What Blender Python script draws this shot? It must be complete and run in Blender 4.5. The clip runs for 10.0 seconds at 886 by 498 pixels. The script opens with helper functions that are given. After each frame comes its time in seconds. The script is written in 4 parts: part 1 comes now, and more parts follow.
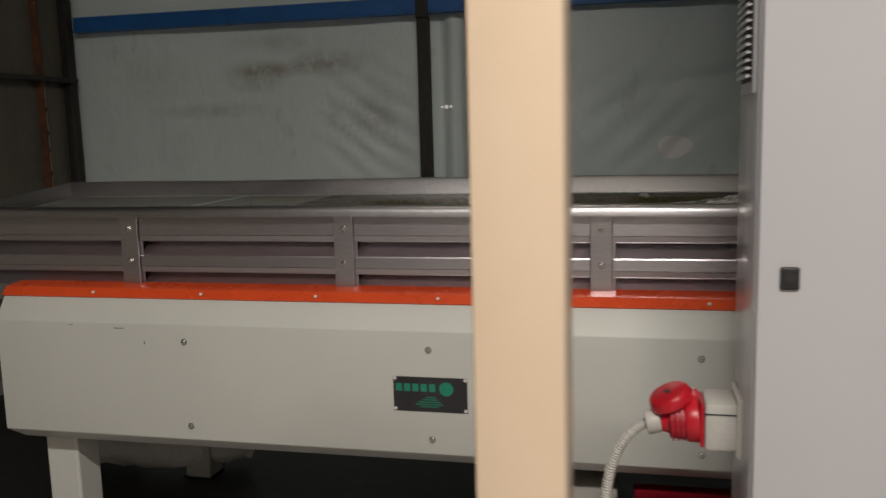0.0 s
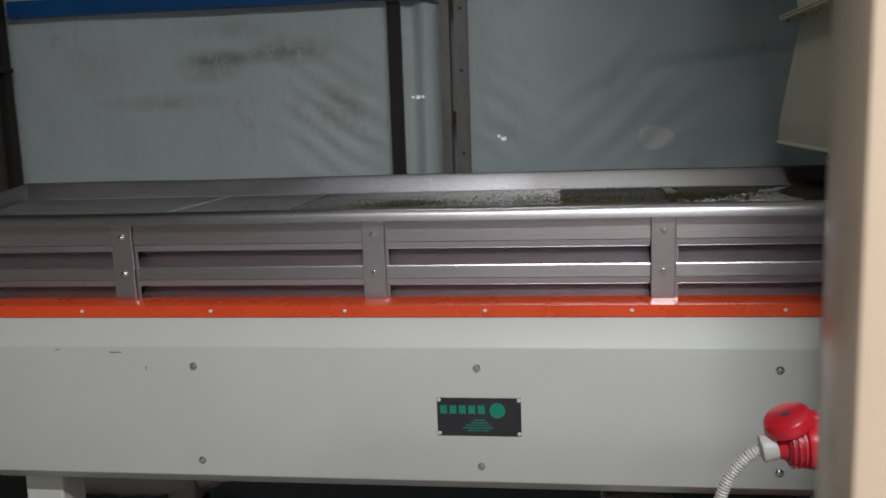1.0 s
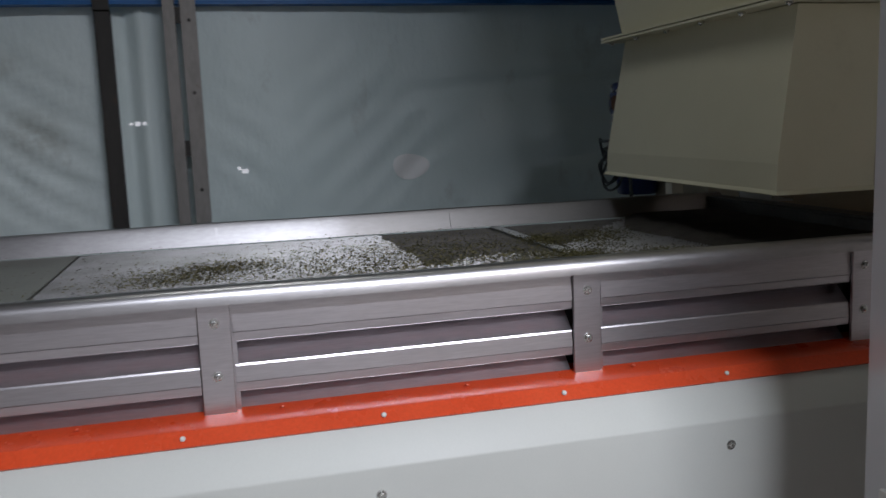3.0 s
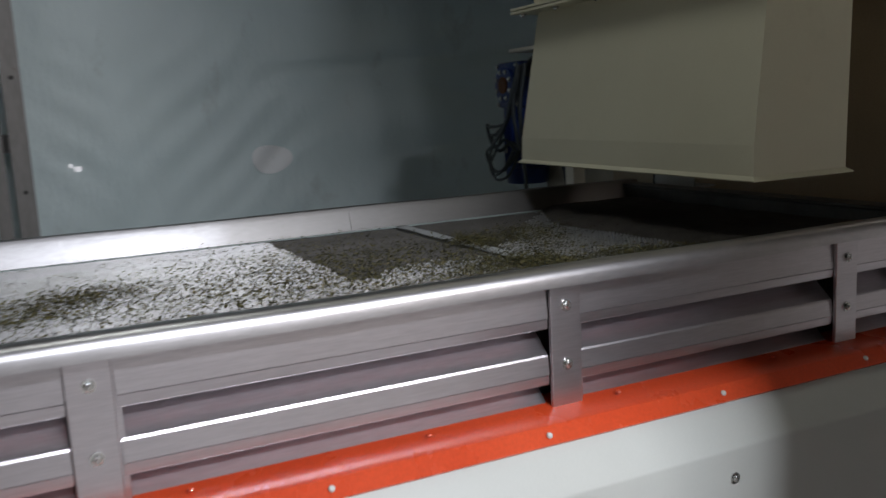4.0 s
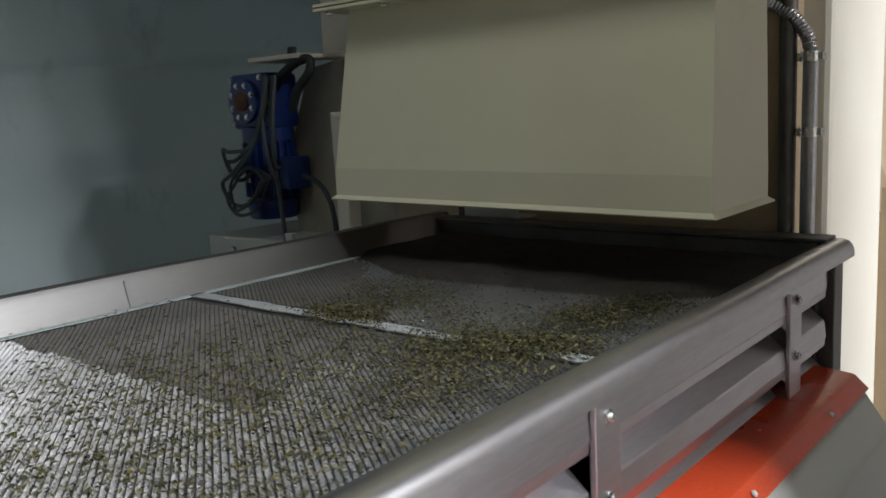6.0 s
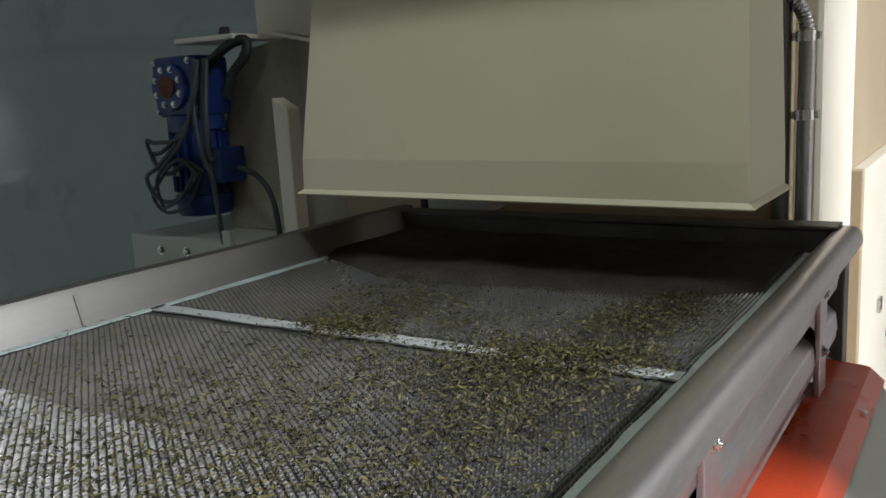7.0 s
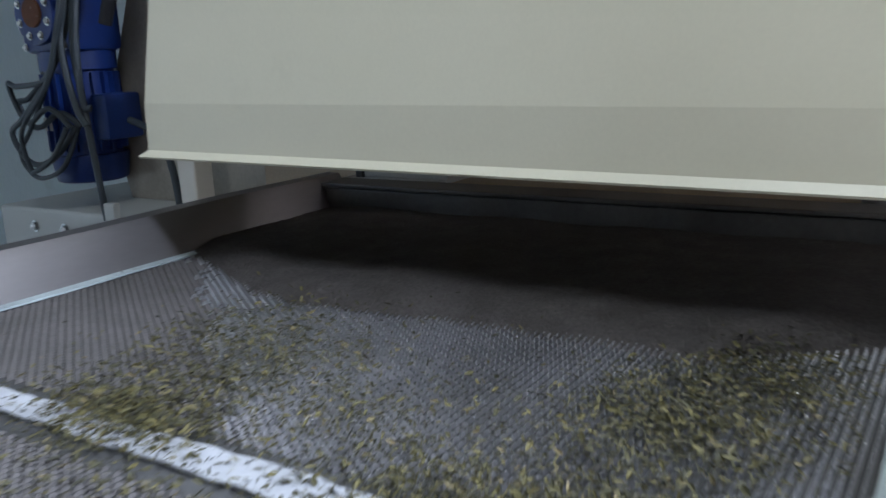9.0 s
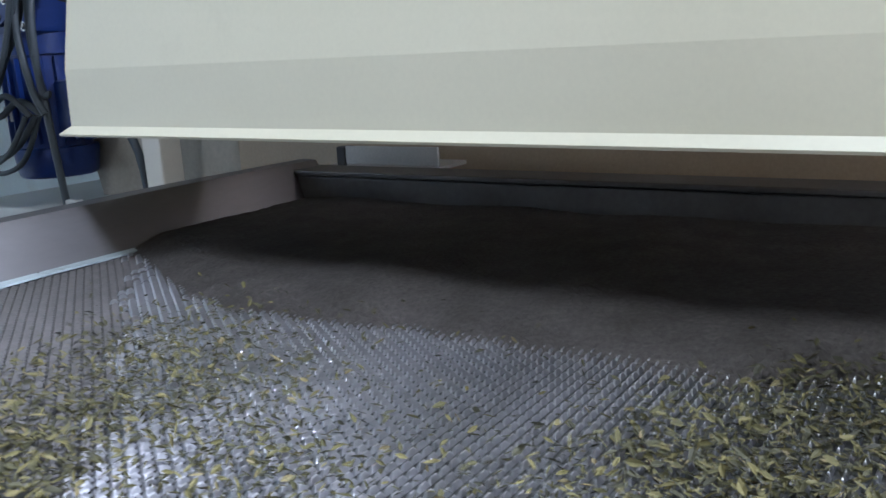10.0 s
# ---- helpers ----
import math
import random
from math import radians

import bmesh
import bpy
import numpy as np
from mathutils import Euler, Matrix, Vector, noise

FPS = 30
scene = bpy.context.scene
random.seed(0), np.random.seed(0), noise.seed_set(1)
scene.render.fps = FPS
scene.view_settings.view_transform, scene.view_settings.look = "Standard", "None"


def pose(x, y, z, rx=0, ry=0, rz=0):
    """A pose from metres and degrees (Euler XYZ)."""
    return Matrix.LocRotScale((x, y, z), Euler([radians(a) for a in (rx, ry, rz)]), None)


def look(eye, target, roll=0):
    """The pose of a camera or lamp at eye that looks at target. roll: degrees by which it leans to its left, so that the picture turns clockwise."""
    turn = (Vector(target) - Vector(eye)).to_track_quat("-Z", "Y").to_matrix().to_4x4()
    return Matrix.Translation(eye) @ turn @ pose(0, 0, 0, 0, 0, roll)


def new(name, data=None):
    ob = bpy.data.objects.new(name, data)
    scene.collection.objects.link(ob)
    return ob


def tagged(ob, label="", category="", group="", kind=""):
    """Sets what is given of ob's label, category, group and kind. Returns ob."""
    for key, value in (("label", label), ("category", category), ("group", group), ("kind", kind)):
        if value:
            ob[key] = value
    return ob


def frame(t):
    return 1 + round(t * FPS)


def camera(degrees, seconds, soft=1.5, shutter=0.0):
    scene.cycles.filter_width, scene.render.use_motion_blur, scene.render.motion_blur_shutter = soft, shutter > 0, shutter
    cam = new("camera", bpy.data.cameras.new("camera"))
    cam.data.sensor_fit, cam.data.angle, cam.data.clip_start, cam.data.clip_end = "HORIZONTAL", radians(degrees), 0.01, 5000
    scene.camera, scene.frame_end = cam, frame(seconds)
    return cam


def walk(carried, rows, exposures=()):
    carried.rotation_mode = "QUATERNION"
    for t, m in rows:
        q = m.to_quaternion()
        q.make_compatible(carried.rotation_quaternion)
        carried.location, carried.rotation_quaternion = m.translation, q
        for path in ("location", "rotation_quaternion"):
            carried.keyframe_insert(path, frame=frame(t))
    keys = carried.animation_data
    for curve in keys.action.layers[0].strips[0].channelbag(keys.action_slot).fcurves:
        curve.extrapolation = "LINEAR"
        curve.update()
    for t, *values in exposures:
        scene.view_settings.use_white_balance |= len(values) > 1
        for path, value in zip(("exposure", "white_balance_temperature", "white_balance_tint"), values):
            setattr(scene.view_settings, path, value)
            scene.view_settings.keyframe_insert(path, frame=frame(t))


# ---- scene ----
cam = camera(54.6, 10.0, shutter=0.5)
PATH = [
    (0, (-0.107, -0.007, 1.401), (-0.552, 1.923, 1.121), -1.5),
    (0.5, (-0.243, 0.092, 1.403), (-0.65, 2.026, 1.1), -1.8),
    (1, (-0.383, 0.133, 1.415), (-0.654, 2.09, 1.107), -1.9),
    (1.5, (-0.548, 0.159, 1.44), (-0.628, 2.135, 1.142), -2.1),
    (2, (-0.612, 0.27, 1.441), (-0.494, 2.247, 1.158), -2.1),
    (2.5, (-0.648, 0.428, 1.45), (-0.339, 2.384, 1.173), -2.1),
    (2.7, (-0.681, 0.493, 1.446), (-0.3, 2.436, 1.171), -2.0),
    (3.8, (-0.811, 0.824, 1.447), (-0.046, 2.644, 1.127), -3.2),
    (4, (-0.786, 0.908, 1.438), (0.055, 2.694, 1.117), -3.0),
    (4.5, (-0.813, 1.055, 1.453), (0.228, 2.731, 1.122), -3.2),
    (5, (-0.885, 1.193, 1.471), (0.347, 2.733, 1.14), -3.5),
    (5.5, (-0.853, 1.326, 1.461), (0.536, 2.728, 1.138), -3.1),
    (7, (-0.821, 1.65, 1.462), (0.829, 2.719, 1.097), -3.2),
    (7.5, (-0.736, 1.688, 1.452), (0.941, 2.704, 1.056), -3.2),
    (8, (-0.674, 1.73, 1.444), (1.014, 2.714, 1.019), -3.1),
    (8.5, (-0.594, 1.78, 1.438), (1.076, 2.783, 0.984), -2.9),
    (9, (-0.38, 1.843, 1.407), (1.259, 2.894, 0.951), -2.7),
    (9.5, (-0.277, 1.904, 1.386), (1.336, 2.985, 0.904), -3.3),
    (10, (-0.242, 1.901, 1.362), (1.382, 2.98, 0.917), -3.3),
]
EXPOSURE = [(0.0, -0.8, 7400, 15), (0.6, -0.75, 6800, 13), (1.2, -0.55, 6300, 13), (2.5, -0.45, 6000, 15), (4.0, -0.2, 6150, 13), (5.5, 0.45, 6200, 11), (7.0, 0.95, 6250, 9), (8.0, 1.45, 5900, 13), (9.0, 1.9, 5350, 18), (10.0, 2.5, 5250, 19)]
walk(cam, [(t, look(eye, target, roll)) for t, eye, target, roll in PATH], EXPOSURE)

# ---------------------------------------------------------------- light
FLOOR = 0.25
world = bpy.data.worlds.new("world")
scene.world = world
world.use_nodes = True
wn = world.node_tree
sky = wn.nodes.new("ShaderNodeTexSky")
sky.sky_type, sky.sun_disc = "NISHITA", False
sky.sun_elevation, sky.sun_rotation = radians(40), radians(200)
wn.links.new(sky.outputs[0], wn.nodes["Background"].inputs[0])
wn.nodes["Background"].inputs[1].default_value = 0.11


def area_lamp(name, at, sx, sy, watts, colour, target=None):
    la = bpy.data.lights.new(name, "AREA")
    la.shape, la.size, la.size_y, la.energy, la.color = "RECTANGLE", sx, sy, watts, colour
    ob = new(name, la)
    ob.matrix_world = look(at, target) if target else pose(*at)
    return ob


area_lamp("tube_light_main", (0.12, -1.0, 3.28), 1.5, 0.12, 210, (0.95, 0.98, 1.0))
# added fill lamp with no fixture behind it; brightens the hopper's left face
area_lamp("fill_light_side", (-0.65, 2.10, 3.30), 0.9, 0.16, 9.0, (0.98, 1.0, 0.90), (-0.15, 1.35, 2.85))
area_lamp("tube_light_rear", (1.4, -2.5, 3.28), 1.2, 0.16, 64, (1.0, 0.88, 0.76))
sun = bpy.data.lights.new("sun", "SUN")
sun.energy, sun.angle, sun.color = 2.5, radians(12), (1, 0.96, 0.9)
sun_ob = new("sun", sun)
sun_ob.matrix_world = look((0, 0, 30), (0.35 * 30, 0.94 * 30 * 1.19, 0))


# ---------------------------------------------------------------- materials
def nodes_of(name):
    m = bpy.data.materials.new(name)
    m.use_nodes = True
    return m, m.node_tree.nodes, m.node_tree.links, m.node_tree.nodes["Principled BSDF"]


def ramp(n, l, src, stops):
    r = n.new("ShaderNodeValToRGB")
    while len(r.color_ramp.elements) < len(stops):
        r.color_ramp.elements.new(0.5)
    for e, (p, c) in zip(r.color_ramp.elements, stops):
        e.position, e.color = p, (*c, 1) if len(c) == 3 else c
    l.new(src, r.inputs[0])
    return r.outputs[0]


def noise_tex(n, l, scale, detail=4, stretch=(1, 1, 1), rough=0.6):
    co = n.new("ShaderNodeTexCoord")
    mp = n.new("ShaderNodeMapping")
    mp.inputs["Scale"].default_value = stretch
    l.new(co.outputs["Object"], mp.inputs[0])
    t = n.new("ShaderNodeTexNoise")
    t.inputs["Scale"].default_value, t.inputs["Detail"].default_value, t.inputs["Roughness"].default_value = scale, detail, rough
    l.new(mp.outputs[0], t.inputs["Vector"])
    return t.outputs[0]


def mix_col(n, l, fac, a, b, mode="MIX"):
    m = n.new("ShaderNodeMix")
    m.data_type, m.blend_type = "RGBA", mode
    for key, v in ((0, fac), (6, a), (7, b)):
        if isinstance(v, (int, float)):
            m.inputs[key].default_value = v
        elif isinstance(v, tuple):
            m.inputs[key].default_value = (*v, 1)
        else:
            l.new(v, m.inputs[key])
    return m.outputs[2]


def surface(name, colour, dark, rough=0.5, metal=0.0, scale=6.0, fine=120.0, bump=0.1, stretch=(1, 1, 1), spots=0.0, spot_col=(0.1, 0.08, 0.05), coat=0.0, rvar=0.12, grain=0.86):
    """A painted, metal or stone surface with broad stains, fine grain and uneven gloss."""
    m, n, l, b = nodes_of(name)
    big = noise_tex(n, l, scale, 5, stretch)
    small = noise_tex(n, l, fine, 3, stretch)
    c = mix_col(n, l, ramp(n, l, big, [(0.35, (0, 0, 0)), (0.7, (1, 1, 1))]), dark, colour)
    g = ramp(n, l, small, [(0.3, (grain, grain, grain)), (0.7, (1, 1, 1))])
    c = mix_col(n, l, 1.0, c, g, "MULTIPLY")
    if spots:
        s = noise_tex(n, l, scale * 2.7, 6, (1, 1, 1), 0.7)
        f = ramp(n, l, s, [(0.62, (0, 0, 0)), (0.72, (spots, spots, spots))])
        c = mix_col(n, l, f, c, spot_col)
    l.new(c, b.inputs["Base Color"])
    b.inputs["Metallic"].default_value = metal
    mr = n.new("ShaderNodeMapRange")
    mr.inputs[3].default_value, mr.inputs[4].default_value = rough - rvar, rough + rvar
    l.new(big, mr.inputs[0])
    l.new(mr.outputs[0], b.inputs["Roughness"])
    b.inputs["Coat Weight"].default_value = coat
    bp = n.new("ShaderNodeBump")
    bp.inputs["Strength"].default_value, bp.inputs["Distance"].default_value = bump, 0.002
    l.new(small, bp.inputs["Height"])
    l.new(bp.outputs[0], b.inputs["Normal"])
    return m


STEEL = surface("brushed_steel", (0.66, 0.63, 0.65), (0.57, 0.54, 0.565), 0.33, 1.0, 3.0, 260.0, 0.04, (0.12, 1, 1.6), rvar=0.05)
STEEL_RIM = surface("rim_steel", (0.60, 0.585, 0.595), (0.48, 0.465, 0.475), 0.34, 1.0, 5.0, 200.0, 0.05, (0.2, 1, 1), rvar=0.05)
STEEL_BACK = surface("dulled_rim_steel", (0.48, 0.467, 0.475), (0.36, 0.35, 0.355), 0.42, 1.0, 6.0, 160.0, 0.1, (0.3, 1, 1), spots=0.3, spot_col=(0.2, 0.18, 0.12))
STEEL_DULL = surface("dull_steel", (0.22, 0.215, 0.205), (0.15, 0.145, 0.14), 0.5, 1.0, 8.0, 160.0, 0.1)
SCREEN = surface("screen_steel", (0.30, 0.296, 0.295), (0.21, 0.207, 0.198), 0.39, 1.0, 7.0, 180.0, 0.25, spots=0.5, spot_col=(0.13, 0.115, 0.08))
# dust colour that also carries the painted shade on the sieve
SCREEN_DUST_SHADE = surface("dust_and_shade_on_screen", (0.125, 0.115, 0.105), (0.075, 0.069, 0.060), 0.72, 0.15, 11.0, 180.0, 0.4, spots=0.5, spot_col=(0.09, 0.08, 0.05), grain=0.7)
SCREEN_CLEAN = surface("clean_screen_steel", (0.52, 0.515, 0.525), (0.40, 0.40, 0.395), 0.36, 1.0, 7.0, 180.0, 0.2, spots=0.2, spot_col=(0.2, 0.19, 0.12))
SCREEN_BASE = surface("screen_ground", (0.12, 0.12, 0.115), (0.07, 0.07, 0.065), 0.6, 0.3, 9.0, 200.0, 0.3)
STRIP = surface("pale_joint_strip", (0.50, 0.515, 0.53), (0.37, 0.38, 0.385), 0.5, 0.0, 14.0, 200.0, 0.15, spots=0.7, spot_col=(0.28, 0.27, 0.18))
DUSTY = surface("dusty_beige_paint", (0.50, 0.46, 0.38), (0.36, 0.33, 0.27), 0.6, 0.0, 6.0, 120.0, 0.1, spots=0.4, spot_col=(0.24, 0.22, 0.18))
EDGE = surface("dull_edge_strip", (0.48, 0.55, 0.54), (0.34, 0.39, 0.385), 0.5, 0.0, 12.0, 200.0, 0.15, spots=0.5, spot_col=(0.16, 0.15, 0.10))
COVER = surface("cream_grey_paint", (0.57, 0.58, 0.54), (0.53, 0.54, 0.505), 0.5, 0.0, 2.5, 300.0, 0.03, spots=0.0, grain=0.97)
ORANGE = surface("orange_red_paint", (0.74, 0.085, 0.022), (0.66, 0.07, 0.02), 0.28, 0.0, 5.0, 200.0, 0.04, coat=0.3)
CABINET = surface("cabinet_grey_paint", (0.52, 0.52, 0.54), (0.49, 0.49, 0.51), 0.22, 0.0, 2.0, 500.0, 0.02, rvar=0.05, grain=0.97)
POST = surface("beige_powder_coat", (0.62, 0.49, 0.36), (0.57, 0.445, 0.32), 0.25, 0.0, 4.0, 500.0, 0.03, rvar=0.05, grain=0.96, spots=0.2, spot_col=(0.42, 0.31, 0.2))
HOPPER = surface("hopper_cream_paint", (0.73, 0.695, 0.52), (0.69, 0.655, 0.48), 0.45, 0.0, 3.0, 300.0, 0.02, grain=0.97, spots=0.12, spot_col=(0.4, 0.37, 0.25))
CASING = surface("casing_cream_paint", (0.76, 0.72, 0.62), (0.71, 0.66, 0.56), 0.45, 0.0, 3.0, 260.0, 0.03, grain=0.96, spots=0.1, spot_col=(0.35, 0.28, 0.2))
TAN = surface("tan_panel_paint", (0.46, 0.36, 0.24), (0.40, 0.31, 0.2), 0.5, 0.0, 3.0, 260.0, 0.08)
BLUE = surface("blue_motor_paint", (0.016, 0.045, 0.21), (0.011, 0.03, 0.15), 0.38, 0.0, 12.0, 200.0, 0.12, spots=0.25, spot_col=(0.08, 0.09, 0.13))
BEAM = surface("blue_beam_paint", (0.014, 0.155, 0.46), (0.012, 0.125, 0.38), 0.45, 0.0, 6.0, 150.0, 0.1, spots=0.3, spot_col=(0.06, 0.08, 0.12))
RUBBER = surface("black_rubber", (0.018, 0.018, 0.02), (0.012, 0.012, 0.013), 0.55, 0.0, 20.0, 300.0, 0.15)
DARKGREY = surface("grey_cable", (0.06, 0.075, 0.085), (0.045, 0.055, 0.06), 0.5, 0.0, 20.0, 300.0, 0.1)
RED = surface("red_plastic", (0.62, 0.012, 0.028), (0.52, 0.01, 0.022), 0.32, 0.0, 10.0, 300.0, 0.05, coat=0.2)
DARKRED = surface("dark_red_plastic", (0.36, 0.012, 0.03), (0.3, 0.01, 0.025), 0.4, 0.0, 10.0, 300.0, 0.05)
WHITEPL = surface("off_white_plastic", (0.56, 0.545, 0.51), (0.50, 0.49, 0.455), 0.42, 0.0, 8.0, 300.0, 0.05)
PLATE = surface("dark_plate", (0.055, 0.055, 0.06), (0.04, 0.04, 0.043), 0.4, 0.5, 12.0, 200.0, 0.06)
GREEN = surface("green_print", (0.0, 0.24, 0.15), (0.0, 0.21, 0.13), 0.5, 0.0, 20.0, 200.0, 0.02)
DARKBAR = surface("dark_iron", (0.055, 0.05, 0.045), (0.03, 0.028, 0.025), 0.6, 0.3, 8.0, 90.0, 0.3, (1, 1, 0.3), spots=0.4, spot_col=(0.12, 0.06, 0.03))
GALV = surface("worn_steel_post", (0.34, 0.325, 0.31), (0.21, 0.195, 0.18), 0.55, 0.4, 5.0, 80.0, 0.2, (1, 1, 0.3), spots=0.6, spot_col=(0.14, 0.09, 0.055))
RUST = surface("rusty_iron", (0.20, 0.075, 0.03), (0.10, 0.045, 0.025), 0.8, 0.1, 18.0, 90.0, 0.5, spots=0.8, spot_col=(0.42, 0.36, 0.30))
BOARD = surface("dark_wall_board", (0.17, 0.155, 0.125), (0.11, 0.10, 0.08), 0.7, 0.0, 2.0, 60.0, 0.3, (1, 1, 0.4))
CONCRETE = surface("stained_concrete", (0.34, 0.325, 0.31), (0.26, 0.245, 0.235), 0.75, 0.0, 1.6, 60.0, 0.5, spots=0.5, spot_col=(0.12, 0.11, 0.10))
PLASTER = surface("grey_plaster", (0.32, 0.31, 0.30), (0.26, 0.25, 0.24), 0.8, 0.0, 1.2, 70.0, 0.3)
CHROME = surface("zinc_bolt", (0.72, 0.72, 0.70), (0.55, 0.55, 0.53), 0.25, 1.0, 60.0, 300.0, 0.05)
CONDUIT = surface("galvanised_conduit", (0.50, 0.50, 0.51), (0.40, 0.40, 0.41), 0.35, 1.0, 14.0, 150.0, 0.1)
BAG = surface("white_sack", (0.80, 0.79, 0.77), (0.68, 0.67, 0.65), 0.8, 0.0, 8.0, 90.0, 0.4)
WOODM = surface("raw_timber", (0.36, 0.22, 0.12), (0.26, 0.15, 0.08), 0.7, 0.0, 5.0, 70.0, 0.3, (0.15, 1, 1))


def tarp_material():
    """Woven plastic sheet: lets part of the daylight through, stained with brown run marks."""
    m, n, l, b = nodes_of("tarpaulin")
    big = noise_tex(n, l, 1.3, 5, (1, 1, 0.7))
    mid = noise_tex(n, l, 5.0, 6, (1, 1, 0.6), 0.65)
    weave = noise_tex(n, l, 240.0, 2)
    c = mix_col(n, l, ramp(n, l, big, [(0.3, (0, 0, 0)), (0.7, (1, 1, 1))]), (0.68, 0.78, 0.765), (0.775, 0.86, 0.85))
    c = mix_col(n, l, ramp(n, l, mid, [(0.60, (0, 0, 0)), (0.80, (0.6, 0.6, 0.6))]), c, (0.34, 0.33, 0.29))
    # brown marks of its own on the upper part of the sheet
    co = n.new("ShaderNodeTexCoord")
    total = None
    for cx, cz, sx, sz, amount in ((-2.05, 1.69, 0.20, 0.10, 1.0), (-1.92, 1.72, 0.25, 0.05, 0.8), (-1.66, 1.745, 0.24, 0.085, 1.0), (-1.42, 1.47, 0.15, 0.13, 0.7), (-2.3, 1.52, 0.40, 0.05, 0.5), (-1.9, 1.86, 0.35, 0.07, 0.45), (-2.6, 1.70, 0.3, 0.16, 0.25)):
        mp = n.new("ShaderNodeMapping")
        mp.inputs["Location"].default_value = (-cx / sx, 0, -cz / sz)
        mp.inputs["Scale"].default_value = (1 / sx, 0.0, 1 / sz)
        l.new(co.outputs["Object"], mp.inputs[0])
        ln = n.new("ShaderNodeVectorMath")
        ln.operation = "LENGTH"
        l.new(mp.outputs[0], ln.inputs[0])
        f = ramp(n, l, ln.outputs["Value"], [(0.15, (amount,) * 3), (1.0, (0, 0, 0))])
        if total is None:
            total = f
        else:
            total = mix_col(n, l, 1.0, total, f, "ADD")
    ragged = ramp(n, l, noise_tex(n, l, 11.0, 6, (1, 1, 1), 0.75), [(0.34, (0.15, 0.15, 0.15)), (0.56, (1, 1, 1))])
    f = mix_col(n, l, 1.0, total, ragged, "MULTIPLY")
    f = mix_col(n, l, 1.0, f, (0.62, 0.62, 0.62), "MULTIPLY")
    c = mix_col(n, l, f, c, (0.25, 0.215, 0.14))
    bp = n.new("ShaderNodeBump")
    bp.inputs["Strength"].default_value, bp.inputs["Distance"].default_value = 0.45, 0.02
    l.new(noise_tex(n, l, 9.0, 5, (1, 1, 0.5)), bp.inputs["Height"])
    bp2 = n.new("ShaderNodeBump")
    bp2.inputs["Strength"].default_value, bp2.inputs["Distance"].default_value = 0.1, 0.001
    l.new(weave, bp2.inputs["Height"])
    l.new(bp.outputs[0], bp2.inputs["Normal"])
    l.new(c, b.inputs["Base Color"])
    l.new(bp2.outputs[0], b.inputs["Normal"])
    b.inputs["Roughness"].default_value = 0.5
    tr = n.new("ShaderNodeBsdfTranslucent")
    tr.inputs[0].default_value = (0.52, 0.68, 0.63, 1)
    mx = n.new("ShaderNodeMixShader")
    mx.inputs[0].default_value = 0.055
    l.new(b.outputs[0], mx.inputs[1])
    l.new(tr.outputs[0], mx.inputs[2])
    l.new(mx.outputs[0], n["Material Output"].inputs[0])
    return m


def herb_material():
    m, n, l, b = nodes_of("dried_herb")
    g = n.new("ShaderNodeNewGeometry")
    c = ramp(n, l, g.outputs["Random Per Island"], [(0.0, (0.022, 0.021, 0.009)), (0.35, (0.046, 0.043, 0.014)), (0.65, (0.082, 0.073, 0.021)), (0.9, (0.115, 0.099, 0.029)), (1.0, (0.15, 0.12, 0.055))])
    l.new(c, b.inputs["Base Color"])
    b.inputs["Roughness"].default_value = 0.75
    return m


def painted_shade(m, x0, x1, darker, rough):
    """Painted shade with ragged edge that deepens from x0 to x1 along the tray."""
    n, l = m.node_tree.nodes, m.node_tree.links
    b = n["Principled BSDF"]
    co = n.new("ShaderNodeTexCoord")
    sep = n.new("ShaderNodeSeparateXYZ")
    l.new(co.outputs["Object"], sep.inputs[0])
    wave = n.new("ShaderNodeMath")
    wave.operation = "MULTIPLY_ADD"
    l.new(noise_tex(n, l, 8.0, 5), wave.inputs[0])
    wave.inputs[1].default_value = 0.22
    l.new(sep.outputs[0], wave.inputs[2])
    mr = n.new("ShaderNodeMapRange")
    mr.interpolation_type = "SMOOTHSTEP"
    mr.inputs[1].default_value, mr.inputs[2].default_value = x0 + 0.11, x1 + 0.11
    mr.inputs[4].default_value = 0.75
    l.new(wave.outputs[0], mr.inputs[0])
    l.new(mix_col(n, l, mr.outputs[0], b.inputs["Base Color"].links[0].from_socket, darker), b.inputs["Base Color"])
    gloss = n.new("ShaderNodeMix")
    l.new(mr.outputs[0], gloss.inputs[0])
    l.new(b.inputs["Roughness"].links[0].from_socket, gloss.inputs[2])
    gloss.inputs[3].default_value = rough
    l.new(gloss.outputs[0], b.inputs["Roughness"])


# the back rim's shade near the hopper is put into its colour
painted_shade(STEEL_BACK, -0.62, -0.34, (0.20, 0.188, 0.175), 0.52)
TARP, HERB = tarp_material(), herb_material()


# ---------------------------------------------------------------- mesh helpers
def thicken(bm, faces, t):
    """Give open faces a wall of thickness t."""
    bmesh.ops.recalc_face_normals(bm, faces=faces)
    bm.normal_update()
    bmesh.ops.solidify(bm, geom=faces, thickness=t)


def mesh_from(name, bm, mat, smooth=None):
    me = bpy.data.meshes.new(name)
    bmesh.ops.recalc_face_normals(bm, faces=bm.faces)
    bm.to_mesh(me)
    bm.free()
    for mm in (mat if isinstance(mat, (list, tuple)) else [mat]):
        me.materials.append(mm)
    if smooth:
        me.shade_smooth()
        me.set_sharp_from_angle(angle=radians(smooth))
    return me


def part(name, bm, mat, parent=None, label="", smooth=None):
    ob = new(name, mesh_from(name, bm, mat, smooth))
    if parent:
        ob.parent = parent
    return tagged(ob, label)


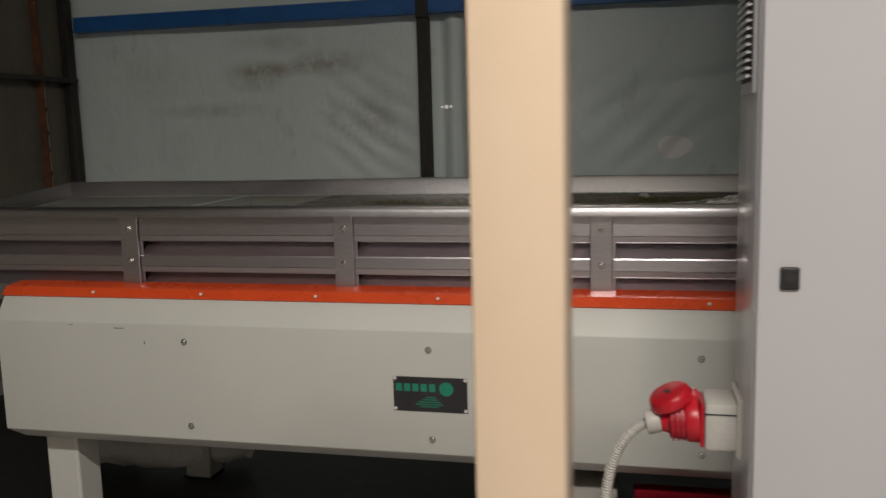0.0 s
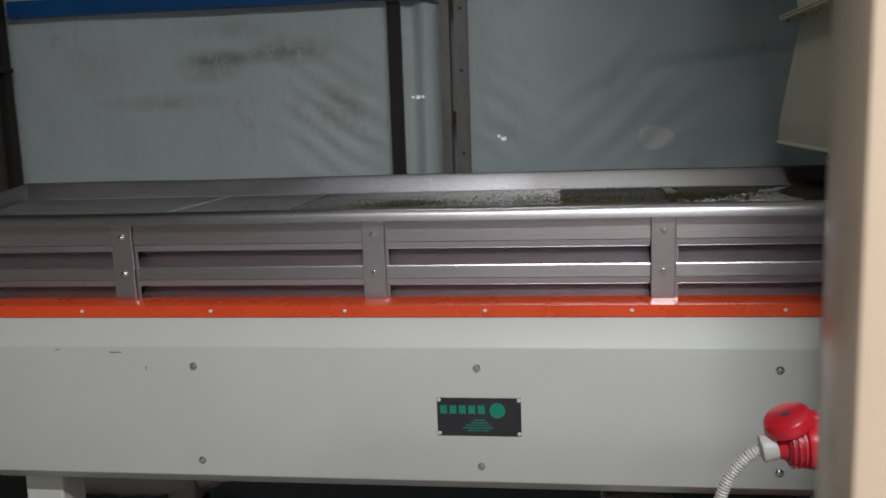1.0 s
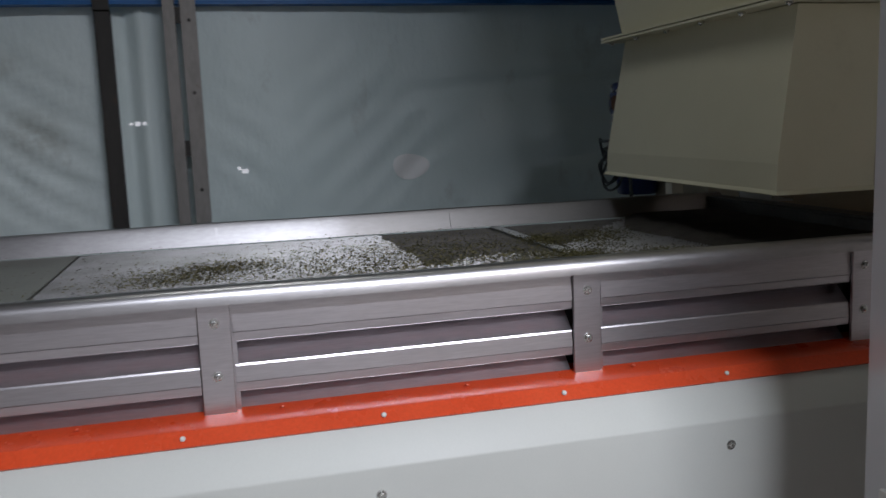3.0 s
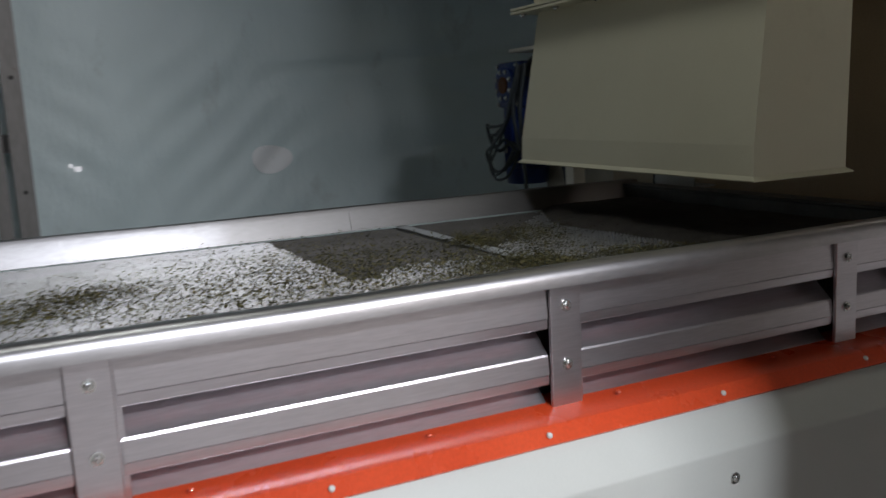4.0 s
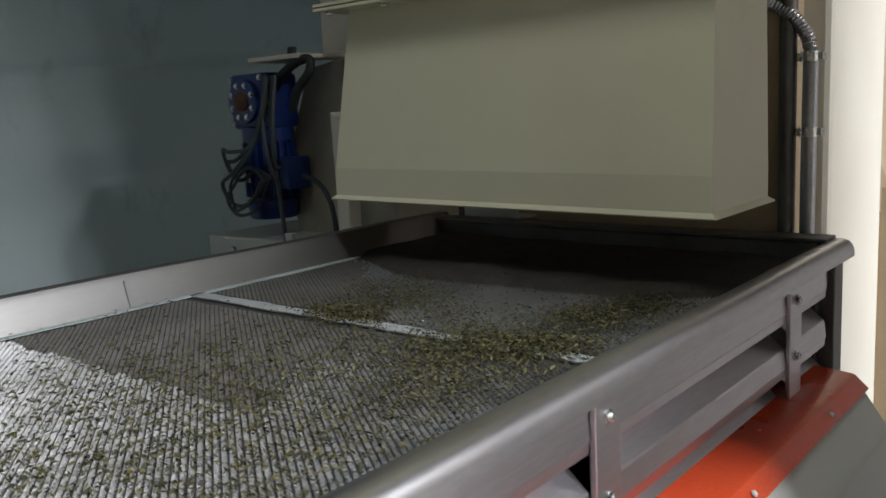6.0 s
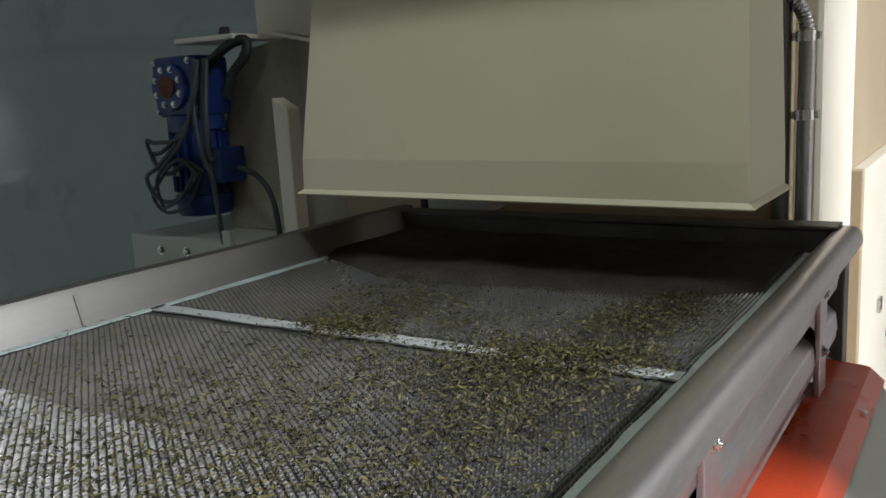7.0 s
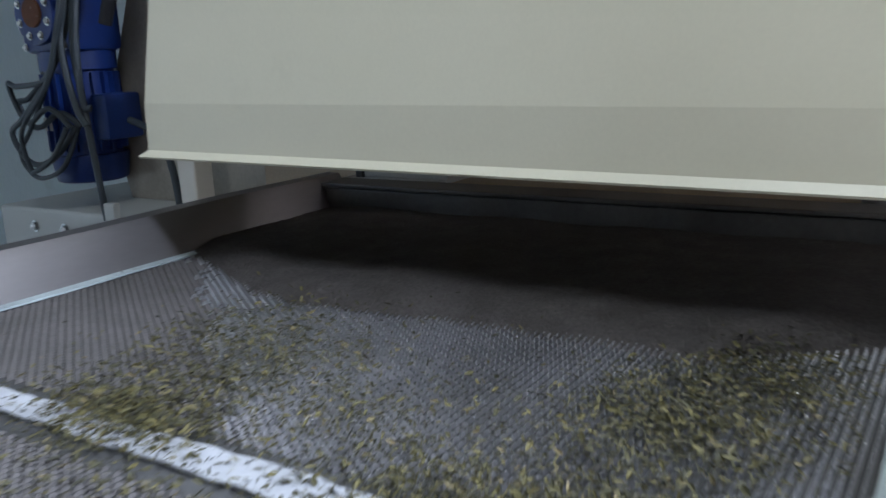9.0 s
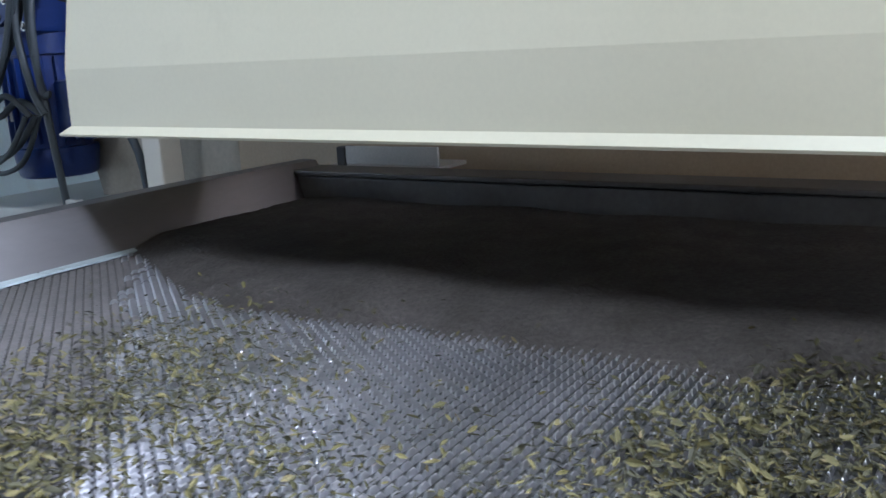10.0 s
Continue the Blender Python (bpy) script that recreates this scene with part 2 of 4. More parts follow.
def group_thing(name, label, category, kind="", group=""):
    return tagged(new(name), label, category, group, kind)


def box(x0, x1, y0, y1, z0, z1, bevel=0.0, bm=None, seg=2):
    bm = bm or bmesh.new()
    r = bmesh.ops.create_cube(bm, size=1, matrix=Matrix.Translation(((x0 + x1) / 2, (y0 + y1) / 2, (z0 + z1) / 2)) @ Matrix.Diagonal((abs(x1 - x0), abs(y1 - y0), abs(z1 - z0), 1)))
    if bevel:
        vs = set(r["verts"])
        bmesh.ops.bevel(bm, geom=[e for e in bm.edges if e.verts[0] in vs and e.verts[1] in vs], offset=bevel, segments=seg, profile=0.5, affect="EDGES")
    return bm


def cyl(p0, p1, r0, r1=None, seg=16, bm=None, bevel=0.0):
    bm = bm or bmesh.new()
    p0, p1 = Vector(p0), Vector(p1)
    d = p1 - p0
    m = Matrix.Translation((p0 + p1) / 2) @ d.to_track_quat("Z", "Y").to_matrix().to_4x4()
    r = bmesh.ops.create_cone(bm, cap_ends=True, segments=seg, radius1=r0, radius2=r0 if r1 is None else r1, depth=d.length, matrix=m)
    if bevel:
        vs = set(r["verts"])
        caps = [f for f in bm.faces if len(f.verts) == seg and all(v in vs for v in f.verts)]
        bmesh.ops.bevel(bm, geom=list({e for f in caps for e in f.edges}), offset=bevel, segments=2, profile=0.5, affect="EDGES")
    return bm


def sheet_x(profile, x0, x1, thick=0.0, bm=None, steps=1, wobble=0.0):
    """A bent sheet: the profile in (y, z), drawn along x; thick gives it a wall."""
    bm = bm or bmesh.new()
    rows = []
    for i in range(steps + 1):
        x = x0 + (x1 - x0) * i / steps
        w = wobble * noise.noise((x * 3.1, 0.3, 7.7))
        rows.append([bm.verts.new((x, y, z + w)) for y, z in profile])
    fs = []
    for a, b in zip(rows, rows[1:]):
        for i in range(len(profile) - 1):
            fs.append(bm.faces.new((a[i], a[i + 1], b[i + 1], b[i])))
    if thick:
        thicken(bm, fs, thick)
    return bm


def solid_x(profile, x0, x1, bm=None, bevel=0.0):
    """A closed profile in (y, z) drawn along x into a solid."""
    bm = bm or bmesh.new()
    a = [bm.verts.new((x0, y, z)) for y, z in profile]
    b = [bm.verts.new((x1, y, z)) for y, z in profile]
    n = len(profile)
    fs = [bm.faces.new(a), bm.faces.new(b[::-1])]
    for i in range(n):
        fs.append(bm.faces.new((a[i], b[i], b[(i + 1) % n], a[(i + 1) % n])))
    if bevel:
        bmesh.ops.bevel(bm, geom=list({e for f in fs for e in f.edges}), offset=bevel, segments=2, profile=0.5, affect="EDGES")
    return bm


def tube(points, r, seg=10, bm=None, ribs=0.0, steps=8):
    """A round tube along a smooth line through the points; ribs: pitch of its corrugation."""
    bm = bm or bmesh.new()
    pts = [Vector(p) for p in points]
    line = []
    for i in range(len(pts) - 1):
        a, b, c, d = pts[max(i - 1, 0)], pts[i], pts[i + 1], pts[min(i + 2, len(pts) - 1)]
        for k in range(steps):
            t = k / steps
            line.append(0.5 * ((2 * b) + (c - a) * t + (2 * a - 5 * b + 4 * c - d) * t * t + (3 * b - a - 3 * c + d) * t ** 3))
    line.append(pts[-1])
    if ribs:
        fine = []
        for a, b in zip(line, line[1:]):
            k = max(1, int((b - a).length / (ribs / 4)))
            fine += [a.lerp(b, j / k) for j in range(k)]
        line = fine + [line[-1]]
    rings = []
    up = Vector((0.21, 0.13, 0.97))
    far = 0.0
    for i, p in enumerate(line):
        d = (line[min(i + 1, len(line) - 1)] - line[max(i - 1, 0)]).normalized()
        s = d.cross(up).normalized()
        if s.length < 0.1:
            s = d.cross(Vector((1, 0, 0))).normalized()
        u = s.cross(d)
        if i:
            far += (p - line[i - 1]).length
        rr = r * (1 + 0.13 * math.sin(far / ribs * 2 * math.pi)) if ribs else r
        rings.append([bm.verts.new(p + rr * (math.cos(2 * math.pi * k / seg) * s + math.sin(2 * math.pi * k / seg) * u)) for k in range(seg)])
    for a, b in zip(rings, rings[1:]):
        for k in range(seg):
            bm.faces.new((a[k], a[(k + 1) % seg], b[(k + 1) % seg], b[k]))
    bm.faces.new(rings[0][::-1])
    bm.faces.new(rings[-1])
    return bm


def bolt_mesh(r=0.0055, h=0.0055, washer=0.0078):
    """A hexagon bolt head on a washer, facing -y from its origin."""
    bm = cyl((0, 0, 0), (0, -0.0016, 0), washer, seg=16)
    cyl((0, -0.0016, 0), (0, -h, 0), r, seg=6, bm=bm, bevel=0.0008)
    cyl((0, -h, 0), (0, -h - 0.002, 0), r * 0.55, r * 0.35, seg=10, bm=bm)
    return mesh_from("bolt", bm, CHROME, 40)


BOLT = bolt_mesh()
SCREW = mesh_from("screw", cyl((0, 0, 0), (0, -0.0022, 0), 0.0042, 0.003, seg=12), surface("bright_zinc_screw", (0.72, 0.71, 0.68), (0.6, 0.59, 0.56), 0.35), 40)

PAINTED_SCREW = mesh_from("painted_screw", cyl((0, 0, 0), (0, -0.0018, 0), 0.0042, 0.003, seg=12), ORANGE, 40)


def place(name, me, parent, m, label=""):
    ob = new(name, me)
    if parent:
        ob.parent = parent
    ob.matrix_local = m
    return tagged(ob, label)


# ---------------------------------------------------------------- the hall
floor = part("floor", box(-3.21, 4.32, -4.12, 4.5, FLOOR - 0.15, FLOOR), CONCRETE)
tagged(floor, "stained grey concrete floor of the hall", "floor", kind="structure")
ground = part("ground", box(-400, 400, -400, 400, FLOOR - 0.6, FLOOR - 0.16), PLASTER)
tagged(ground, "pale concrete yard outside", "ground", kind="structure")


def hall():
    # added backdrop outside: catches the sun so the tarpaulin's tears show bright
    yard = part("tear_backdrop", box(-14, 14, 13.0, 13.3, FLOOR - 0.16, 4.0), surface("backdrop_white", (0.82, 0.81, 0.78), (0.76, 0.75, 0.72), 0.8))
    tagged(yard, "added white backdrop in the sun that brightens the tears", "wall", kind="structure")
    w = part("wall_west", box(-3.21, -3.09, -4.0, 4.46, FLOOR, 3.5), BOARD)
    tagged(w, "dark grey-brown boarded side wall", "wall", kind="structure")
    w = part("wall_south", box(-3.21, 4.2, -4.12, -4.0, FLOOR, 3.5), surface("grey_wall_paint", (0.48, 0.47, 0.46), (0.42, 0.41, 0.40), 0.7, 0.0, 1.2, 70.0, 0.2))
    tagged(w, "plain grey painted wall", "wall", kind="structure")
    w = part("wall_east", box(4.2, 4.32, -4.12, 4.6, FLOOR, 3.5), surface("pale_wall_paint", (0.36, 0.345, 0.33), (0.31, 0.295, 0.28), 0.7, 0.0, 1.2, 70.0, 0.2))
    tagged(w, "plain painted wall", "wall", kind="structure")
    c = part("ceiling", box(-3.21, 4.32, -4.12, 4.6, 3.5, 3.6), surface("dark_sheet_ceiling", (0.22, 0.22, 0.21), (0.16, 0.16, 0.15), 0.7))
    tagged(c, "dark grey sheet ceiling of the hall", "ceiling", kind="structure")
    lintel = part("wall_north", box(-3.21, 4.2, 4.34, 4.46, 2.9, 3.5), PLASTER)
    tagged(lintel, "grey wall above the tarpaulin", "wall", kind="structure")
    # rusty angle iron and ledge on the boarded wall
    post = group_thing("angle_iron_post", "rusty upright angle iron on the boarded wall", "metal post")
    bm = box(-3.09, -3.07, 3.86, 3.885, FLOOR, 3.4)
    box(-3.09, -3.05, 3.852, 3.858, FLOOR, 3.4, bm=bm)
    part("flange", bm, RUST, post)
    part("seam", box(-3.09, -3.066, 3.877, 3.889, FLOOR + 0.5, 1.684, 0.002), surface("chalky_seam", (0.50, 0.46, 0.41), (0.30, 0.25, 0.20), 0.8, 0.0, 30.0, 120.0, 0.4, spots=0.6, spot_col=(0.2, 0.1, 0.05)), post, "pale chalky seam")
    for z in (1.672, 1.552, 1.434, 1.342, 1.227, 1.13):
        bm = cyl((-3.085, 3.867, z - 0.02), (-3.062, 3.869, z + 0.004), 0.022, 0.012, 10)
        for v in bm.verts:
            v.co += 0.006 * noise.noise_vector(v.co * 40)
        part("rust_lump", bm, RUST, post, "", 60)
    ledge = part("wall_ledge", box(-3.09, -3.02, -1.0, 4.10, 1.685, 1.71, 0.004), DARKBAR)
    tagged(ledge, "dark iron ledge running along the boarded wall", "ledge", kind="structure")
    corner = part("corner_post", box(-3.088, -3.04, 4.06, 4.11, FLOOR, 3.4, 0.004), DARKBAR)
    tagged(corner, "dark iron corner post beside the tarpaulin", "post", kind="structure")


hall()


def tarpaulin():
    """One hanging sheet with folds; real gaps where it is torn."""
    y0 = 4.19
    holes = [(-1.075, -1.06, 1.498, 1.508), (-1.052, -1.03, 1.494, 1.512), (-1.022, -1.008, 1.497, 1.51), (-0.668, -0.655, 1.302, 1.316), (-0.652, -0.628, 1.288, 1.306), (-1.166, -1.1595, 1.66, 1.90)]
    xs = {round(-3.09 + i * 0.03, 4) for i in range(243)}
    zs = {round(FLOOR + 0.02 + i * 0.03, 4) for i in range(94)}
    for h in holes:
        xs |= {h[0], h[1]}
        zs |= {h[2], h[3]}
    xs, zs = sorted(xs), sorted(zs)

    def depth(x, z):
        d = 0.035 * noise.noise((x * 0.9, z * 0.55, 3.0)) + 0.012 * noise.noise((x * 3.2 + z, z * 1.7, 9.0))
        # slanting tension folds, running down to the sheet's bars
        for fx, reach, amp, lean in ((-1.12, 0.62, 0.026, -1.35), (-1.9, 0.7, 0.010, 1.2), (0.4, 0.9, 0.012, 1.05), (-0.45, 0.4, 0.008, -1.2)):
            k = (fx - x) / reach
            if 0 < k < 1:
                d += amp * math.sin(k * math.pi) * (0.5 + 0.5 * math.sin(((fx - x) * 0.9 + (z - 1.2) * lean) * 38 + 2.2 * noise.noise((x * 4, z * 3, 1)))) * max(0, 1 - abs(z - 1.35) / 0.55)
        if -1.1 < x < -0.9:
            d += 0.02 * math.sin((x + 1.1) / 0.2 * 3 * math.pi)
        # a long sagging crease towards the gear motor
        s = z - (1.60 + 0.10 * (x - 0.2))
        d += 0.035 * math.exp(-(s / 0.035) ** 2) * max(0.0, min(1.0, (x + 0.1) / 0.4))
        # slack, crumpled sheet behind the gear motor and low folds along the rest
        slack = max(0.0, min(1.0, (x - 0.25) / 0.5))
        d += slack * 0.03 * (1 - 2 * abs(noise.noise((x * 1.1 + z * 0.6, z * 3.4, 12.0)))) + slack * 0.012 * noise.noise((x * 5, z * 7, 4.0))
        d += 0.007 * (1 - 2 * abs(noise.noise((x * 2.6 - z * 1.7, z * 2.2 + x, 21.0))))
        return d

    bm = bmesh.new()
    grid = [[bm.verts.new((x, y0 + depth(x, z), z)) for z in zs] for x in xs]
    for i in range(len(xs) - 1):
        for j in range(len(zs) - 1):
            cx, cz = (xs[i] + xs[i + 1]) / 2, (zs[j] + zs[j + 1]) / 2
            if any(h[0] < cx < h[1] and h[2] < cz < h[3] for h in holes):
                continue
            bm.faces.new((grid[i][j], grid[i + 1][j], grid[i + 1][j + 1], grid[i][j + 1]))
    ob = part("tarpaulin", bm, TARP, None, smooth=180)
    tagged(ob, "white woven tarpaulin with brown stains and small tears", "tarpaulin")
    # round repair patch glued on the sheet
    bm = bmesh.new()
    rings = []
    for q in range(6):
        ring = []
        for k in range(28):
            a = 2 * math.pi * k / 28
            r = (q + 1) / 6 * (1 + 0.06 * math.sin(3 * a + 1))
            x, z = 0.055 + 0.080 * r * math.cos(a), 1.283 + 0.055 * r * math.sin(a)
            ring.append(bm.verts.new((x, y0 + depth(x, z) - 0.005, z)))
        rings.append(ring)
    fs = [bm.faces.new(rings[0])]
    for p, q in zip(rings, rings[1:]):
        fs += [bm.faces.new((p[k], p[(k + 1) % 28], q[(k + 1) % 28], q[k])) for k in range(28)]
    thicken(bm, fs, 0.002)
    pm, pn, pl, pb = nodes_of("pale_patch")
    pl.new(mix_col(pn, pl, noise_tex(pn, pl, 30.0), (0.93, 0.945, 0.935), (0.96, 0.965, 0.955)), pb.inputs["Base Color"])
    pt, px = pn.new("ShaderNodeBsdfTranslucent"), pn.new("ShaderNodeMixShader")
    px.inputs[0].default_value = 0.02
    pl.new(pb.outputs[0], px.inputs[1])
    pl.new(pt.outputs[0], px.inputs[2])
    pl.new(px.outputs[0], pn["Material Output"].inputs[0])
    part("patch", bm, pm, ob, "pale round repair patch")


tarpaulin()


def frame_bars():
    b = part("upright_bar", box(-1.157, -1.098, 4.10, 4.14, FLOOR, 1.93, 0.003), DARKBAR)
    tagged(b, "dark upright iron bar holding the tarpaulin", "metal bar")
    post = group_thing("channel_post", "worn grey steel channel post before the tarpaulin", "steel post")
    for x0, x1, y in ((-0.905, -0.862, 4.02), (-0.842, -0.785, 4.03)):
        bm = bmesh.new()
        prof = ((x0, y), (x1, y), (x1, 4.09), (x1 - 0.006, 4.09), (x1 - 0.006, y + 0.006), (x0 + 0.006, y + 0.006), (x0 + 0.006, 4.09), (x0, 4.09))
        lo, hi = [[bm.verts.new((x, yy, z)) for x, yy in prof] for z in (FLOOR, 3.45)]
        for k in range(8):
            bm.faces.new((lo[k], lo[(k + 1) % 8], hi[(k + 1) % 8], hi[k]))
        bm.faces.new(lo[::-1])
        bm.faces.new(hi)
        part("channel", bm, GALV, post)
    for z in (0.9, 1.4, 1.9):
        part("spacer", box(-0.862, -0.842, 4.045, 4.055, z - 0.03, z + 0.03), DARKBAR, post)
    for z in (1.24, 1.61, 1.88):
        part("bolt_hole", cyl((-0.812, 4.031, z), (-0.812, 4.0285, z), 0.007), DARKBAR, post)
    beam = group_thing("crossbeam", "blue painted steel crossbeam along the tarpaulin", "beam")
    part("web", box(-3.03, 4.0, 4.105, 4.165, 1.955, 2.026, 0.004), BEAM, beam)
    part("lower_flange", box(-3.03, 4.0, 4.097, 4.165, 1.948, 1.955, 0.001), BEAM, beam)
    clamp = part("clamp_plate", box(-1.158, -1.097, 4.085, 4.099, 1.925, 2.04, 0.003), DARKBAR)
    tagged(clamp, "dark clamp plate joining bar and blue beam", "clamp")


frame_bars()

# ---------------------------------------------------------------- the vibrating feeder
X0, X1 = -2.03, 0.545       # the tray's ends
YF, YB = 1.815, 2.62        # its front and back rim
ZS = 1.196                  # the screen
STRAPS = (-1.845, -1.303, -0.760, -0.185, 0.335)


def feeder():
    root = group_thing("vibrating_feeder", "long vibrating sieve tray of brushed steel on cream covers", "sieve machine")
    # rims
    prof = [(1.860, ZS - 0.002), (1.846, 1.222), (1.843, 1.2275), (1.838, 1.2315), (1.830, 1.2342), (1.820, 1.2345), (1.812, 1.2322), (1.8070, 1.2275), (1.8040, 1.2205), (1.803, 1.209)]
    part("front_rim", sheet_x(prof, -1.75, X1, 0.003, steps=40, wobble=0.003), STEEL_RIM, root, "bright folded steel rim", 70)
    prof = [(2.585, ZS), (2.597, 1.238), (2.602, 1.246), (2.622, 1.247), (2.627, 1.243), (2.628, 1.10)]
    part("back_rim", sheet_x(prof, X0, X1, 0.003, steps=40, wobble=0.004), STEEL_BACK, root, "folded steel rim with painted shade near the hopper", 30)
    for x in (-0.755, -0.20):
        part("rim_joint", solid_x([(2.5835, ZS + 0.004), (2.5945, 1.238), (2.598, 1.238), (2.588, ZS + 0.004)], x - 0.003, x + 0.003), STEEL_BACK, root)
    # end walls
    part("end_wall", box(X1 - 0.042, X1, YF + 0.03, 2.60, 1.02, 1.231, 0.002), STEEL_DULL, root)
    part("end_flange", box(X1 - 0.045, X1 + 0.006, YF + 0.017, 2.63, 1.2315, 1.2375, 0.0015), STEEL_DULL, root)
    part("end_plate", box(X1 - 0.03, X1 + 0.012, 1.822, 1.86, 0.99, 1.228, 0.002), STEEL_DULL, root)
    bm = bmesh.new()
    lo = [bm.verts.new(p) for p in ((-1.74, 1.822, 1.10), (-2.03, 2.622, 1.10), (-2.03, 2.622, 1.248), (-1.74, 1.822, 1.234))]
    thicken(bm, [bm.faces.new(lo)], 0.004)
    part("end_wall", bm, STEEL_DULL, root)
    # louvred side panels between the straps
    edges = (-1.80, *STRAPS, X1 - 0.03)
    lv = [(1.8335, 1.214), (1.829, 1.166), (1.833, 1.1645), (1.833, 1.1635), (1.830, 1.162), (1.831, 1.1525), (1.834, 1.1510), (1.872, 1.151), (1.872, 1.1495), (1.8325, 1.1145), (1.8315, 1.1125), (1.829, 1.091), (1.833, 1.0895), (1.833, 1.0885), (1.830, 1.087), (1.831, 1.0775), (1.834, 1.0760), (1.872, 1.076), (1.872, 1.0745), (1.8325, 1.0395), (1.8315, 1.0375), (1.830, 1.0)]
    for a, b in zip(edges, edges[1:]):
        if b - a < 0.06:
            continue
        part("side_panel", sheet_x(lv, a + 0.026, b - 0.024, 0.002), STEEL, root, "louvred brushed steel panel")
        part("panel_edge", box(a + 0.005, a + 0.03, 1.8315, 1.834, 1.0, 1.214), STEEL, root)
        part("panel_edge", box(b - 0.03, b - 0.005, 1.8315, 1.834, 1.166, 1.214), STEEL, root)
    for x in STRAPS:
        s = part("strap", box(x - 0.023, x + 0.023, 1.822, 1.8285, 1.0, 1.214, 0.0012), STEEL, root)
        for z in (1.18, 1.102):
            place("bolt", BOLT, s, pose(x, 1.822, z, 0, random.uniform(0, 60), 0), "zinc hexagon bolt")
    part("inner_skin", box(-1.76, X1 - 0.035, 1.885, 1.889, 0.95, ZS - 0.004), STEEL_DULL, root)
    return root


feeder()


def screen():
    """Punched sieve plates in the tray: thousands of raised slot bridges over a dark ground."""
    root = group_thing("sieve_screen", "punched steel sieve plates lying in the tray", "sieve")
    bm = bmesh.new()
    v = [bm.verts.new(p) for p in ((-1.755, 1.850, ZS - 0.002), (X1 - 0.006, 1.850, ZS - 0.002), (X1 - 0.006, 2.586, ZS - 0.002), (-2.01, 2.586, ZS - 0.002))]
    thicken(bm, [bm.faces.new(v)], 0.003)
    top = max(v.co.z for v in bm.verts)
    bmesh.ops.translate(bm, verts=bm.verts, vec=(0, 0, ZS - 0.0015 - top))
    part("ground_sheet", bm, SCREEN_BASE, root)
    px, py = 0.0076, 0.0054
    rng = random.Random(21)
    for xa, xb, metal, look_of in ((-1.045, -0.118, SCREEN, "dusty rows of raised punched slots with painted shade"), (-0.072, X1 - 0.046, SCREEN_CLEAN, "bright rows of raised punched slots")):
        verts, faces, darkened = [], [], []
        nx, ny = int((xb - xa) / px), int((2.575 - 1.875) / py)
        for i in range(nx):
            for j in range(ny):
                x = xa + (i + 0.5 + 0.5 * (j % 2)) * px
                y = 1.875 + (j + 0.5) * py
                # dust with painted-in shade on both sides of the joint, away from front rim
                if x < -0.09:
                    # hard edge near x=-0.395: a shadow's edge put into the colour
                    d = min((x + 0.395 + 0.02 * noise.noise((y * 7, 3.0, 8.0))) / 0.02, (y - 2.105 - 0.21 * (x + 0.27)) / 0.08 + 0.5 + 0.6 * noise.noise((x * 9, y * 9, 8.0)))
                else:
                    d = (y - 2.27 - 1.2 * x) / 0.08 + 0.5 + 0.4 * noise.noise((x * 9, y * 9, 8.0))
                darker = int(d > rng.uniform(0.25, 0.75))
                darkened += [darker] * 8
                h = (0.0020 if darker else 0.0032) + 0.0004 * noise.noise((x * 6, y * 6, 2.0))
                k = len(verts)
                a, w = 0.0036, 0.0012
                z = ZS - 0.001
                b, v, g = a * 0.58, w * 0.34, z + h * 0.84
                verts += [(x - a, y - w, z), (x + a, y - w, z), (x + a, y + w, z), (x - a, y + w, z), (x - b, y - v, g), (x + b, y - v, g), (x + b, y + v, g), (x - b, y + v, g), (x - a * 0.45, y, z + h), (x + a * 0.45, y, z + h)]
                faces += [(k, k + 1, k + 5, k + 4), (k + 1, k + 2, k + 6, k + 5), (k + 2, k + 3, k + 7, k + 6), (k + 3, k, k + 4, k + 7), (k + 4, k + 5, k + 9, k + 8), (k + 5, k + 6, k + 9), (k + 6, k + 7, k + 8, k + 9), (k + 7, k + 4, k + 8)]
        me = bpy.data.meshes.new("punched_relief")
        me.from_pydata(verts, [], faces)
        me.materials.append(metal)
        me.materials.append(SCREEN_DUST_SHADE)
        me.polygons.foreach_set("material_index", darkened)
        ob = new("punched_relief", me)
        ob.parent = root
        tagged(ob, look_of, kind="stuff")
    # joint strips between the plates and along the rims
    def strip(x0, x1, y0, y1, n):
        bm = bmesh.new()
        long_x = (x1 - x0) > (y1 - y0)
        rows = []
        for i in range(n + 1):
            t = i / n
            o1 = 0.003 * noise.noise((t * 9, x0, 1.5)) + 0.003 * noise.noise((t * 41, x0, 2.5))
            o2 = 0.003 * noise.noise((t * 9, y1, 4.5)) + 0.003 * noise.noise((t * 41, y1, 6.5))
            if long_x:
                x = x0 + (x1 - x0) * t
                rows.append((bm.verts.new((x, y0 + o1, ZS + 0.0025)), bm.verts.new((x, y1 + o2, ZS + 0.0025))))
            else:
                y = y0 + (y1 - y0) * t
                rows.append((bm.verts.new((x1 + o1, y, ZS + 0.0025)), bm.verts.new((x0 + o2, y, ZS + 0.0025))))
        fs = [bm.faces.new((a[0], a[1], b[1], b[0])) for a, b in zip(rows, rows[1:])]
        thicken(bm, fs, 0.002)
        return bm
    bm = bmesh.new()
    v = [bm.verts.new(p) for p in ((-1.745, 1.876, ZS), (-1.05, 1.876, ZS), (-1.05, 2.584, ZS), (-2.015, 2.584, ZS))]
    thicken(bm, [bm.faces.new(v)], -0.002)
